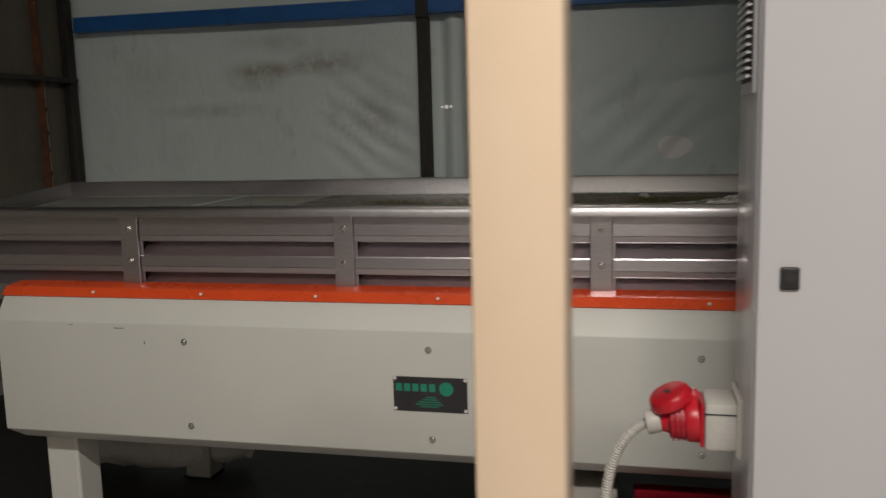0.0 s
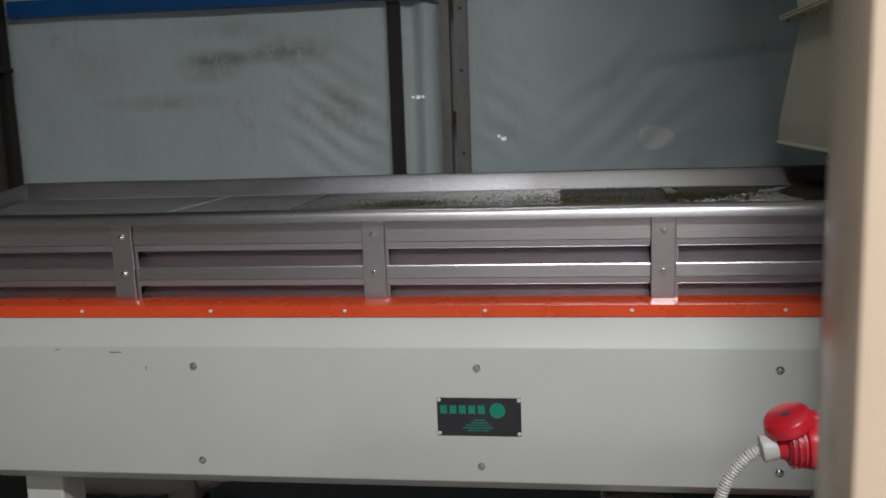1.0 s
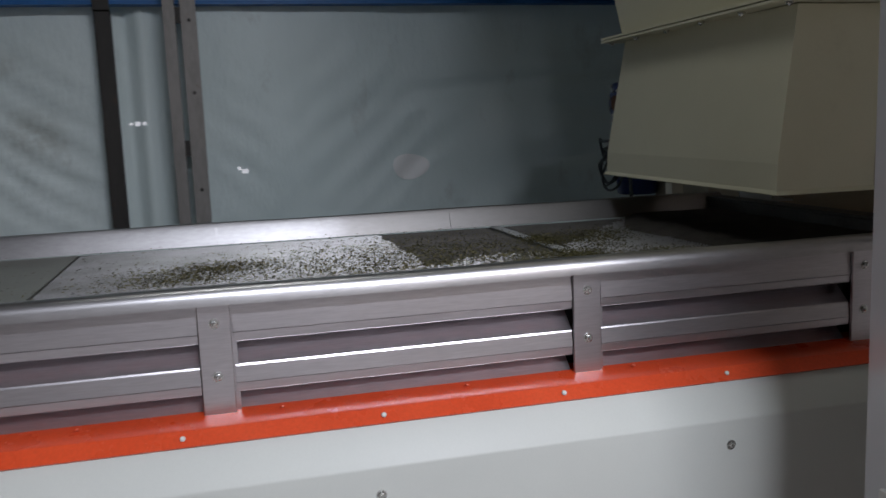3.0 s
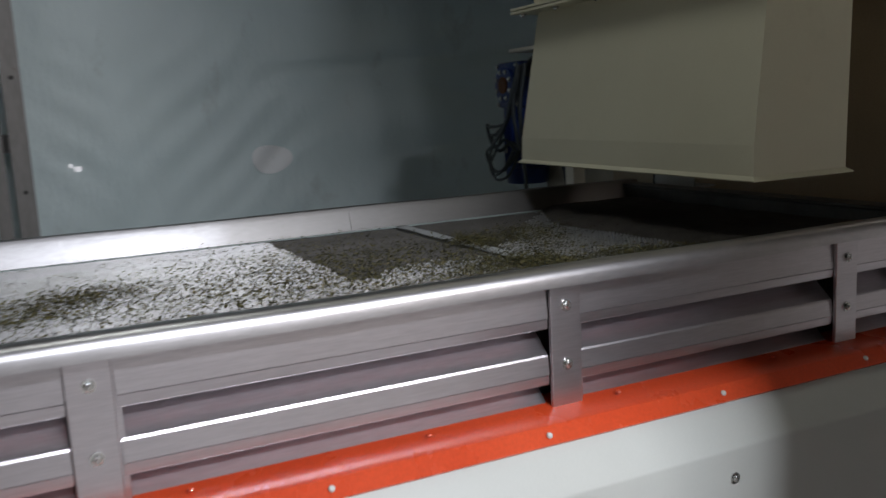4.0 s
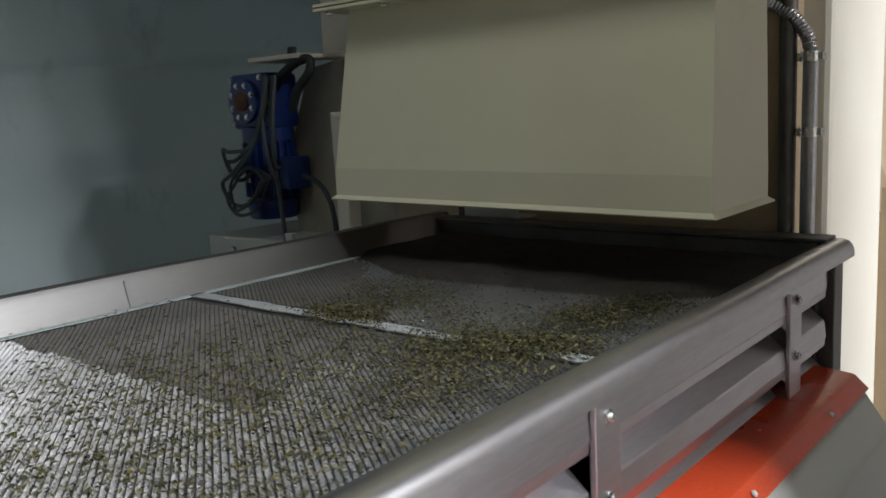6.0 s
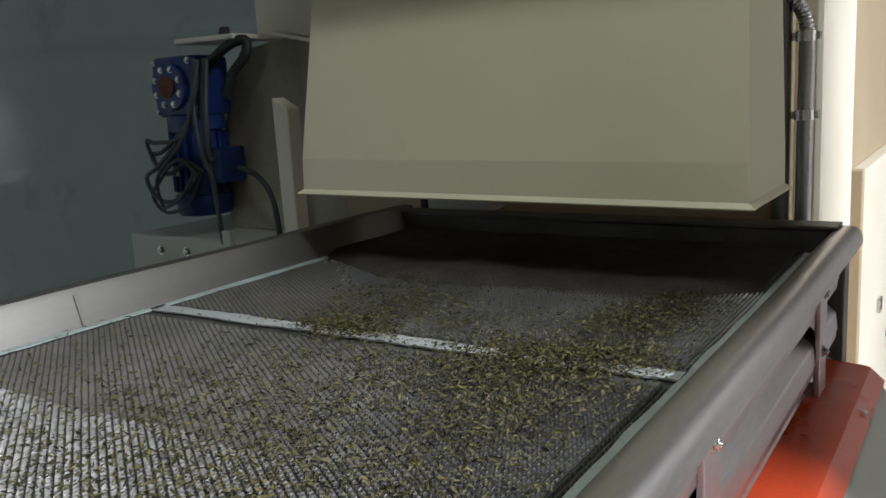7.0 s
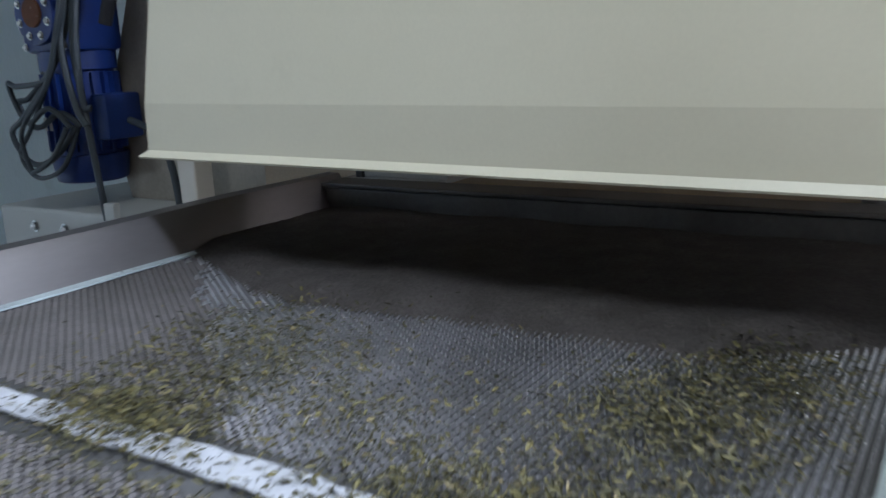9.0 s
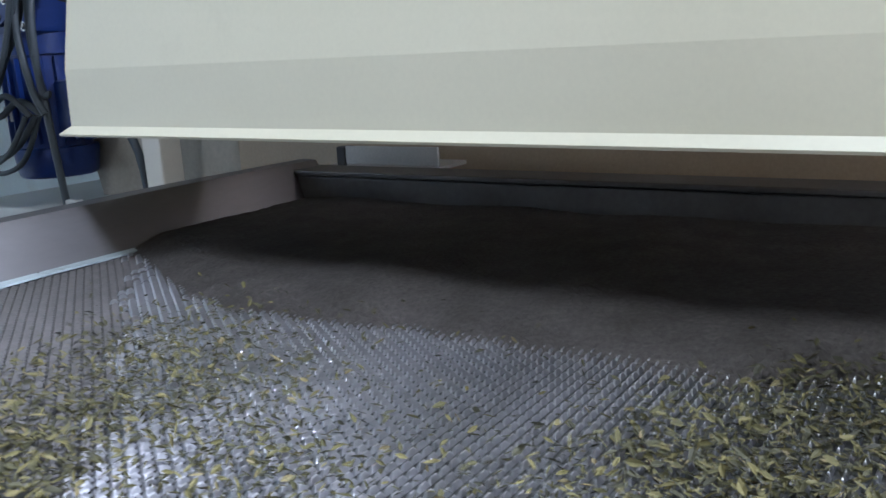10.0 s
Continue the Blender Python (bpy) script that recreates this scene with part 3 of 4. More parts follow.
    part("plain_plate", bm, surface("dusty_plate", (0.34, 0.345, 0.31), (0.25, 0.25, 0.22), 0.5, 0.4, 5.0, 160.0, 0.15, spots=0.3, spot_col=(0.16, 0.15, 0.09)), root, "plain dusty steel plate")
    part("joint_strip", strip(-0.107, -0.083, 1.874, 2.582, 90), STRIP, root, "pale joint strip")
    part("joint_strip", strip(-1.360, -1.342, 1.875, 2.582, 30), EDGE, root, "dull joint strip")
    part("edge_strip", strip(-1.70, X1 - 0.046, 1.861, 1.873, 60), EDGE, root, "pale edge strip")
    part("edge_strip", strip(-1.95, X1 - 0.046, 2.574, 2.587, 60), EDGE, root, "pale edge strip")
    return root


screen()


def cover():
    """The cream cover below the tray with its orange cap strip, on welded legs."""
    root = group_thing("machine_cover", "cream-grey sheet cover with an orange-red cap strip", "machine cover")
    xa, xb = -1.62, 0.47
    body = [(1.842, 1.036), (1.768, 1.026), (1.730, 0.970), (1.730, 0.697), (1.795, 0.655), (1.90, 0.655), (1.90, 1.036)]
    part("body", solid_x(body, xa, xb, bevel=0.0025), COVER, root, "cream-grey painted sheet body", 30)
    cap = [(1.868, 1.050), (1.786, 1.044), (1.780, 1.042), (1.7615, 1.0245)]
    part("cap_strip", sheet_x(cap, xa - 0.004, xb + 0.006, 0.003), ORANGE, root, "orange-red painted cap strip", 20)
    for i in range(-1, 9):
        x = -1.375 + 0.2815 * i
        if xa < x < xb:
            place("screw", SCREW, root, pose(x, 1.7685, 1.0345, -45, 0, 0))
        x += 0.14
        if xa < x < xb:
            place("screw", PAINTED_SCREW, root, pose(x, 1.815, 1.0505, -86, 0, 0))
    for x in (-1.122, -0.546, 0.016):
        for z in (0.930, 0.730):
            place("bolt", BOLT, root, pose(x + 0.004 * (z < 0.8), 1.730, z, 0, random.uniform(0, 60), 0), "zinc hexagon bolt")
    # scuffs
    SC = surface("scuff_mark", (0.40, 0.39, 0.35), (0.22, 0.21, 0.18), 0.6, 0.0, 60.0)
    for x, z, w, h in ((-1.30, 0.957, 0.026, 0.0022), (-1.225, 0.9215, 0.003, 0.007), (-1.42, 0.962, 0.011, 0.002)):
        part("scuff", box(x, x + w, 1.7288, 1.7305, z, z + h), SC, root)
    # legs
    for x, y in ((-1.54, 1.865), (-1.54, 2.52), (0.36, 1.865), (0.36, 2.52)):
        leg = part("leg", box(x - 0.045, x + 0.045, y - 0.045, y + 0.045, FLOOR + 0.012, 0.655 if y < 2 else 0.97, 0.006), COVER, root)
        bm = box(x - 0.06, x + 0.06, y - 0.05, y + 0.05, FLOOR, FLOOR + 0.012, 0.002)
        part("foot_plate", bm, COVER, leg)
    part("back_frame", box(-1.62, 0.46, 2.46, 2.58, 0.97, 1.09, 0.004), COVER, root)
    part("drive_trough", box(-1.2, 0.3, 1.95, 2.4, 0.62, 1.0, 0.01), DARKBAR, root)
    return root


cover()


def name_plate():
    root = group_thing("name_plate", "dark metal plate with green lettering, screwed on the cover", "name plate")
    x0, x1, z0, z1, y = -0.626, -0.462, 0.793, 0.870, 1.7295
    part("plate", box(x0, x1, y - 0.0016, y, z0, z1, 0.0004, seg=1), PLATE, root)
    yy = y - 0.0019
    # the maker's mark as plain blocks and a round badge
    for i in range(5):
        w = 0.0135
        xx = x0 + 0.006 + i * 0.0185
        part("mark_block", box(xx, xx + w, yy, y - 0.0014, z1 - 0.032, z1 - 0.015), GREEN, root)
    part("round_badge", cyl((x0 + 0.118, yy, z1 - 0.025), (x0 + 0.118, y - 0.0014, z1 - 0.025), 0.0155, seg=28), GREEN, root)
    for i, (c, w) in enumerate(((0.083, 0.022), (0.082, 0.034), (0.080, 0.05), (0.080, 0.06), (0.080, 0.042))):
        z = z1 - 0.046 - i * 0.0052
        part("text_bar", box(x0 + c - w / 2, x0 + c + w / 2, yy, y - 0.0014, z, z + 0.0022), GREEN, root)
    for x in (x0 + 0.004, x1 - 0.004):
        for z in (z0 + 0.005, z1 - 0.004):
            place("screw", SCREW, root, pose(x, y - 0.0014, z))


name_plate()


# ---------------------------------------------------------------- hopper and casing at the feed end
def frustum(z0, r0, z1, r1, bm=None, thick=0.003):
    """Four sloping walls between two rectangles (x0, x1, y0, y1)."""
    bm = bm or bmesh.new()

    def ring(z, r):
        return [bm.verts.new((r[0], r[2], z)), bm.verts.new((r[1], r[2], z)), bm.verts.new((r[1], r[3], z)), bm.verts.new((r[0], r[3], z))]
    a, b = ring(z0, r0), ring(z1, r1)
    fs = [bm.faces.new((a[i], a[(i + 1) % 4], b[(i + 1) % 4], b[i])) for i in range(4)]
    thicken(bm, fs, thick)
    return bm


def sag(bm, slope=0.010):
    """The outlet hangs a little lower at its front."""
    for v in bm.verts:
        v.co.z += slope * (v.co.y - 2.58)
    return bm


def hopper():
    root = group_thing("feed_hopper", "cream painted sheet hopper hanging over the tray", "hopper")
    part("outlet", sag(frustum(1.317, (0.2035, 0.404, 1.886, 2.570), 1.366, (0.2052, 0.405, 1.8865, 2.5695))), HOPPER, root)
    part("chute", sag(frustum(1.366, (0.2052, 0.405, 1.8865, 2.5695), 1.6395, (0.250, 0.43, 1.900, 2.556))), HOPPER, root)
    bm = frustum(1.3125, (0.198, 0.415, 1.879, 2.581), 1.319, (0.2035, 0.404, 1.886, 2.570), thick=0.002)
    part("lip", sag(bm), HOPPER, root)
    bm = bmesh.new()
    box(0.205, 0.255, 1.86, 2.60, 1.635, 1.640, bm=bm)
    box(0.425, 0.475, 1.86, 2.60, 1.635, 1.640, bm=bm)
    box(0.255, 0.425, 1.86, 1.905, 1.635, 1.640, bm=bm)
    box(0.255, 0.425, 2.551, 2.60, 1.635, 1.640, bm=bm)
    part("flange", bm, HOPPER, root)
    bm = bmesh.new()
    box(0.205, 0.255, 1.86, 2.60, 1.6425, 1.6475, bm=bm)
    box(0.425, 0.475, 1.86, 2.60, 1.6425, 1.6475, bm=bm)
    box(0.255, 0.425, 1.86, 1.905, 1.6425, 1.6475, bm=bm)
    box(0.255, 0.425, 2.551, 2.60, 1.6425, 1.6475, bm=bm)
    part("flange", bm, HOPPER, root)
    for y in (1.89, 2.03, 2.17, 2.31, 2.45, 2.58):
        b = place("bolt", BOLT, root, pose(0.225, y, 1.635, 90, 0, 0))
    part("bin", frustum(1.6475, (0.245, 0.435, 1.895, 2.56), 3.0, (0.03, 0.74, 1.68, 2.78)), HOPPER, root, "flaring upper bin")
    part("gasket_cloth", box(0.23, 0.46, 1.853, 1.862, 1.632, 1.662, 0.003), BAG, root, "white cloth gasket at the flange")
    for x, y in ((0.05, 1.70), (0.72, 1.70), (0.05, 2.76), (0.72, 2.76)):
        part("hanger", box(x - 0.02, x + 0.02, y - 0.02, y + 0.02, 3.0, 3.5), GALV, root)


hopper()


def casing():
    """The tall cream casing that the feeder runs up to, with a door in its side."""
    root = group_thing("machine_casing", "tall cream painted sheet casing at the tray's end", "machine casing")
    part("end_panel", box(0.665, 0.70, 1.93, 2.86, FLOOR, 2.6, 0.003), TAN, root, "tan end panel")
    part("corner_column", box(0.70, 1.06, 1.885, 2.0, FLOOR, 2.6, 0.012), CASING, root, "cream corner column")
    part("side_panel", box(1.06, 3.2, 1.93, 2.0, FLOOR, 2.6, 0.003), TAN, root, "tan side panel")
    door = part("door", box(1.27, 2.7, 1.895, 1.93, 0.45, 1.225, 0.004), CASING, root, "cream access door")
    bm = tube([(2.0, 1.895, 0.86), (2.0, 1.855, 0.86), (2.0, 1.843, 0.845), (2.0, 1.843, 0.68), (2.0, 1.855, 0.665), (2.0, 1.895, 0.665)], 0.014, 8)
    part("handle", bm, RUBBER, door, "black plastic handle", 40)
    part("door_jamb", box(1.235, 1.265, 1.885, 1.93, 0.45, 1.24, 0.003), TAN, root)
    # flat brown sheet that paints a soft diagonal shadow on the side panel
    bm = bmesh.new()
    f = bm.faces.new([bm.verts.new((x, 1.924, z)) for x, z in ((1.066, 1.335), (1.20, 1.305), (1.80, 0.90), (1.80, 0.83), (1.10, 1.262))])
    thicken(bm, [f], 0.005)
    part("diagonal_shadow", bm, surface("brown_shadow_paint", (0.34, 0.25, 0.16), (0.27, 0.19, 0.12), 0.6), root, "flat brown sheet painting a diagonal shadow")
    place("bolt", BOLT, root, pose(1.62, 1.93, 1.20) @ Matrix.Scale(2.0, 4))
    part("roof", box(0.665, 3.2, 1.885, 3.3, 2.6, 2.64, 0.003), CASING, root)
    bracket = bmesh.new()
    box(0.60, 0.664, 2.46, 2.60, 1.226, 1.231, 0.001, bm=bracket)
    box(0.60, 0.604, 2.46, 2.60, 1.2315, 1.254, 0.001, bm=bracket)
    shelf = part("bracket", bracket, WHITEPL, root, "pale angle bracket behind the tray end")
    part("bolt_head", cyl((0.63, 2.625, 1.226), (0.63, 2.625, 1.250), 0.012, seg=6, bevel=0.001), DARKBAR, shelf)
    part("bracket_lug", box(0.605, 0.664, 2.601, 2.65, 1.222, 1.226, 0.001), WHITEPL, shelf)
    part("latch", box(1.70, 1.75, 1.885, 1.895, 0.80, 0.84, 0.003), CHROME, root)


casing()


def conduit():
    root = group_thing("steel_conduit", "galvanised conduit bending down the casing corner", "conduit")
    part("pipe", tube([(0.648, 1.903, 1.517), (0.648, 1.905, 1.2), (0.648, 1.905, 0.9), (0.648, 1.905, FLOOR)], 0.0125, 14), CONDUIT, root, "", 40)
    part("pipe", tube([(0.650, 1.940, 2.2), (0.650, 1.940, 1.6), (0.650, 1.940, 0.9), (0.650, 1.940, FLOOR)], 0.014, 14), STEEL_DULL, root, "dull dark pipe", 40)
    part("flexible_hose", tube([(0.648, 1.903, 1.515), (0.646, 1.908, 1.543), (0.645, 1.924, 1.570), (0.645, 1.948, 1.592), (0.645, 1.976, 1.606), (0.645, 2.01, 1.616), (0.645, 2.10, 1.628), (0.645, 2.22, 1.66)], 0.011, 12, ribs=0.006), CONDUIT, root, "ribbed metal hose", 60)
    for z in (1.513, 1.391, 1.1, 0.7):
        bm = cyl((0.648, 1.905, z - 0.008), (0.648, 1.905, z + 0.008), 0.0155, seg=16)
        box(0.646, 0.667, 1.885, 1.925, z - 0.006, z + 0.006, bm=bm)
        part("clip", bm, CHROME, root)


conduit()


def gear_motor():
    root = group_thing("gear_motor", "blue worm gear motor with looped cables on the conveyor", "gear motor")
    gx, gy, gz = 0.66, 3.33, 1.503
    bm = box(gx - 0.05, gx + 0.06, gy - 0.085, gy + 0.07, gz - 0.072, gz + 0.072, 0.012)
    gear = part("gearbox", bm, BLUE, root, "", 40)
    part("output_flange", cyl((gx - 0.05, gy, gz), (gx - 0.064, gy, gz), 0.058, seg=28, bevel=0.003), BLUE, gear, "", 40)
    part("output_bore", cyl((gx - 0.064, gy, gz), (gx - 0.069, gy, gz), 0.026, seg=24), RUST, gear)
    for k in range(8):
        a = 2 * math.pi * (k + 0.5) / 8
        place("bolt", BOLT, gear, pose(gx - 0.064, gy + 0.044 * math.cos(a), gz + 0.044 * math.sin(a), 0, 0, -90))
    for dy in (-0.062, 0.056):
        for dz in (-0.06, 0.06):
            place("bolt", BOLT, gear, pose(gx - 0.05, gy + dy, gz + dz, 0, 0, -90))
    # motor hanging below the worm shaft
    my, mx = gy - 0.008, gx + 0.01
    bm = cyl((mx, my, gz - 0.07), (mx, my, gz - 0.105), 0.07, seg=24)
    cyl((mx, my, gz - 0.105), (mx, my, gz - 0.265), 0.062, seg=24, bm=bm)
    mot = part("motor", bm, BLUE, root, "", 40)
    for k in range(20):
        a = 2 * math.pi * k / 20
        c, t = math.cos(a), math.sin(a)
        bm = bmesh.new()
        v = [bm.verts.new((mx + r * c - w * t, my + r * t + w * c, z)) for z in (gz - 0.255, gz - 0.11) for r, w in ((0.061, 0.0018), (0.072, 0.0012), (0.072, -0.0012), (0.061, -0.0018))]
        for q in ((0, 1, 5, 4), (1, 2, 6, 5), (2, 3, 7, 6), (0, 1, 2, 3), (4, 5, 6, 7), (0, 4, 7, 3)):
            bm.faces.new([v[i] for i in q])
        part("cooling_fin", bm, BLUE, mot)
    part("fan_cowl", cyl((mx, my, gz - 0.262), (mx, my, gz - 0.315), 0.073, 0.066, seg=28, bevel=0.006), BLUE, mot, "", 40)
    part("terminal_box", box(mx - 0.03, mx + 0.05, my - 0.105, my - 0.06, gz - 0.235, gz - 0.15, 0.006), BLUE, mot, "", 40)
    part("rating_label", box(mx - 0.066, mx - 0.061, my + 0.005, my + 0.035, gz - 0.215, gz - 0.19), WHITEPL, mot)
    part("cable_gland", cyl((gx - 0.02, gy + 0.045, gz - 0.075), (gx - 0.02, gy + 0.045, gz - 0.115), 0.014, seg=12), RUBBER, gear)
    # loops of cable: from the bundle beside the gearbox down to the left, round, and back to the motor
    for dx, reach, drop, back, r in ((0.0, 0.062, 0.150, 0.20, 0.0055), (0.012, 0.078, 0.205, 0.27, 0.0055), (0.022, 0.050, 0.115, 0.19, 0.005), (0.006, 0.070, 0.245, 0.295, 0.0045), (0.030, 0.020, 0.235, 0.28, 0.0045)):
        x = gx - 0.085 - dx
        pts = [(x + 0.02, gy - 0.118 - dx, gz + 0.055), (x, gy - 0.125 - 0.6 * dx, gz - 0.02), (x - 0.006, gy - 0.085 - 0.5 * dx, gz - 0.09 - dx), (x - 0.004, gy - 0.01 + 0.3 * reach, gz - 0.6 * drop - 0.06), (x + 0.006, gy + reach, gz - drop - 0.01), (x + 0.012, gy + 0.75 * reach, gz - 0.5 * (drop + back) - 0.025), (x + 0.010, gy + 0.1 * reach, gz - back - 0.005), (x + 0.012, my - 0.045, gz - back + 0.02), (x + 0.03, my - 0.075, gz - 0.205)]
        part("cable", tube(pts, r, 8), DARKGREY, root, "grey looped cable", 60)
    for dx, dy, end in ((0.0, 0.0, 0.37), (0.012, 0.016, 0.20), (0.004, -0.014, 0.17)):
        part("cable", tube([(gx - 0.07 - dx, gy - 0.140 + dy, gz + 0.058), (gx - 0.095 - dx, gy - 0.148 + dy, gz - 0.06), (gx - 0.092 - dx, gy - 0.150 + 0.4 * dy, gz - 0.16), (gx - 0.085 - dx, gy - 0.162 + 0.3 * dy, gz - end)], 0.006, 8), DARKGREY, root, "grey hanging cable", 60)
    part("thick_cable", tube([(gx - 0.03, gy - 0.10, gz + 0.03), (gx - 0.06, gy - 0.165, gz + 0.058), (gx - 0.05, gy - 0.215, gz + 0.088), (gx - 0.035, gy - 0.243, gz + 0.092), (gx - 0.04, gy - 0.245, gz + 0.06), (gx - 0.055, gy - 0.215, gz + 0.02), (gx - 0.06, gy - 0.195, gz - 0.03)], 0.012, 10), RUBBER, root, "thick black cable", 60)
    part("cable", tube([(mx, my - 0.13, gz - 0.2), (mx - 0.01, my - 0.20, gz - 0.22), (mx - 0.02, my - 0.25, gz - 0.27), (mx - 0.02, my - 0.265, gz - 0.36)], 0.007, 8), DARKGREY, root, "grey hanging cable", 60)


gear_motor()


def side_conveyor():
    """The cream elevator behind the tray, on a white base beam."""
    root = group_thing("side_conveyor", "cream painted conveyor frame standing on a white beam", "conveyor")
    bm = bmesh.new()
    a = [(2.90, 1.14), (3.30, 1.14), (3.34, 1.30), (3.22, 1.58), (3.06, 1.605), (2.90, 1.57)]
    part("side_plate", solid_x(a, 0.735, 1.6, bevel=0.003), DUSTY, root, "dusty beige side plate")
    part("upper_box", box(0.74, 1.6, 2.88, 3.16, 1.60, 2.1, 0.005), CASING, root)
    part("top_flange", solid_x([(2.90, 1.572), (3.07, 1.608), (3.07, 1.616), (2.90, 1.580)], 0.68, 1.0), CASING, root)
    part("stand", solid_x([(2.955, 1.13), (2.995, 1.13), (3.0, 1.465), (2.955, 1.44)], 0.60, 0.64, bevel=0.003), CASING, root, "pale angle upright")
    part("bracket", box(0.60, 0.735, 3.10, 3.295, 1.60, 1.612, 0.003), CASING, root, "motor bracket plate")
    place("bolt", BOLT, root, pose(0.735, 2.98, 1.49, 0, 0, -90))
    part("knob", cyl((0.64, 3.165, 1.612), (0.64, 3.165, 1.632), 0.014, 0.011, seg=16, bevel=0.003), RUBBER, root, "black knob")
    base = part("base_beam", box(0.585, 1.6, 2.90, 3.52, 0.95, 1.14, 0.006), COVER, root, "white painted base beam")
    for y in (3.405, 3.31):
        place("bolt", BOLT, base, pose(0.585, y, 1.104, 0, 0, -90) @ Matrix.Scale(1.5, 4))
    part("gusset", box(0.57, 0.585, 3.14, 3.17, 1.12, 1.165, 0.002), COVER, root)
    for x in (0.65, 1.5):
        for y in (2.96, 3.46):
            part("leg", box(x - 0.03, x + 0.03, y - 0.03, y + 0.03, FLOOR, 0.95, 0.003), COVER, root)


side_conveyor()


# ---------------------------------------------------------------- near the camera
def beige_post():
    root = group_thing("square_post", "beige powder-coated square steel post", "post")
    part("shaft", box(-0.227, -0.158, 0.600, 0.668, FLOOR + 0.01, 1.75, 0.004), POST, root, "", 40)
    part("cap", box(-0.229, -0.156, 0.598, 0.670, 1.75, 1.762, 0.003), POST, root)
    part("foot_plate", box(-0.262, -0.122, 0.565, 0.703, FLOOR, FLOOR + 0.01, 0.002), POST, root)


beige_post()


def cabinet():
    root = group_thing("electrical_cabinet", "light grey steel electrical cabinet with a side vent", "electrical cabinet")
    xa, xb, ya, yb, zt = 0.052, 0.652, 1.262, 1.482, 2.15
    part("body", box(xa, xb, ya, yb, FLOOR + 0.1, zt, 0.004), CABINET, root, "", 40)
    part("plinth", box(xa + 0.02, xb - 0.02, ya + 0.02, yb - 0.01, FLOOR, FLOOR + 0.1), DARKBAR, root)
    door = part("door", box(xa + 0.003, xb - 0.003, ya - 0.02, ya - 0.002, FLOOR + 0.11, zt - 0.006, 0.004), CABINET, root, "", 40)
    for z in (1.182, 0.6):
        lock = part("lock", box(xa + 0.032, xa + 0.058, ya - 0.026, ya - 0.02, z - 0.016, z + 0.016, 0.003), RUBBER, door, "black quarter-turn lock")
        part("key_slot", cyl((xa + 0.045, ya - 0.026, z), (xa + 0.045, ya - 0.028, z), 0.007, seg=16), DARKBAR, lock)
    vent = part("vent", box(xa - 0.004, xa, 1.285, 1.432, 1.438, 1.60, 0.0015), CABINET, root, "grey louvred vent")
    part("vent_opening", box(xa - 0.0055, xa - 0.004, 1.300, 1.420, 1.455, 1.59), RUBBER, vent)
    for i in range(12):
        z = 1.460 + i * 0.011
        bm = solid_x([(0, 0), (0.007, 0.0015), (0.007, 0.003), (0, 0.0055)], 0.0, 0.12)
        bmesh.ops.transform(bm, verts=bm.verts, matrix=Matrix.Translation((xa - 0.0125, 1.42, z)) @ Matrix.Rotation(radians(-90), 4, "Z"))
        part("slat", bm, CABINET, vent)


cabinet()


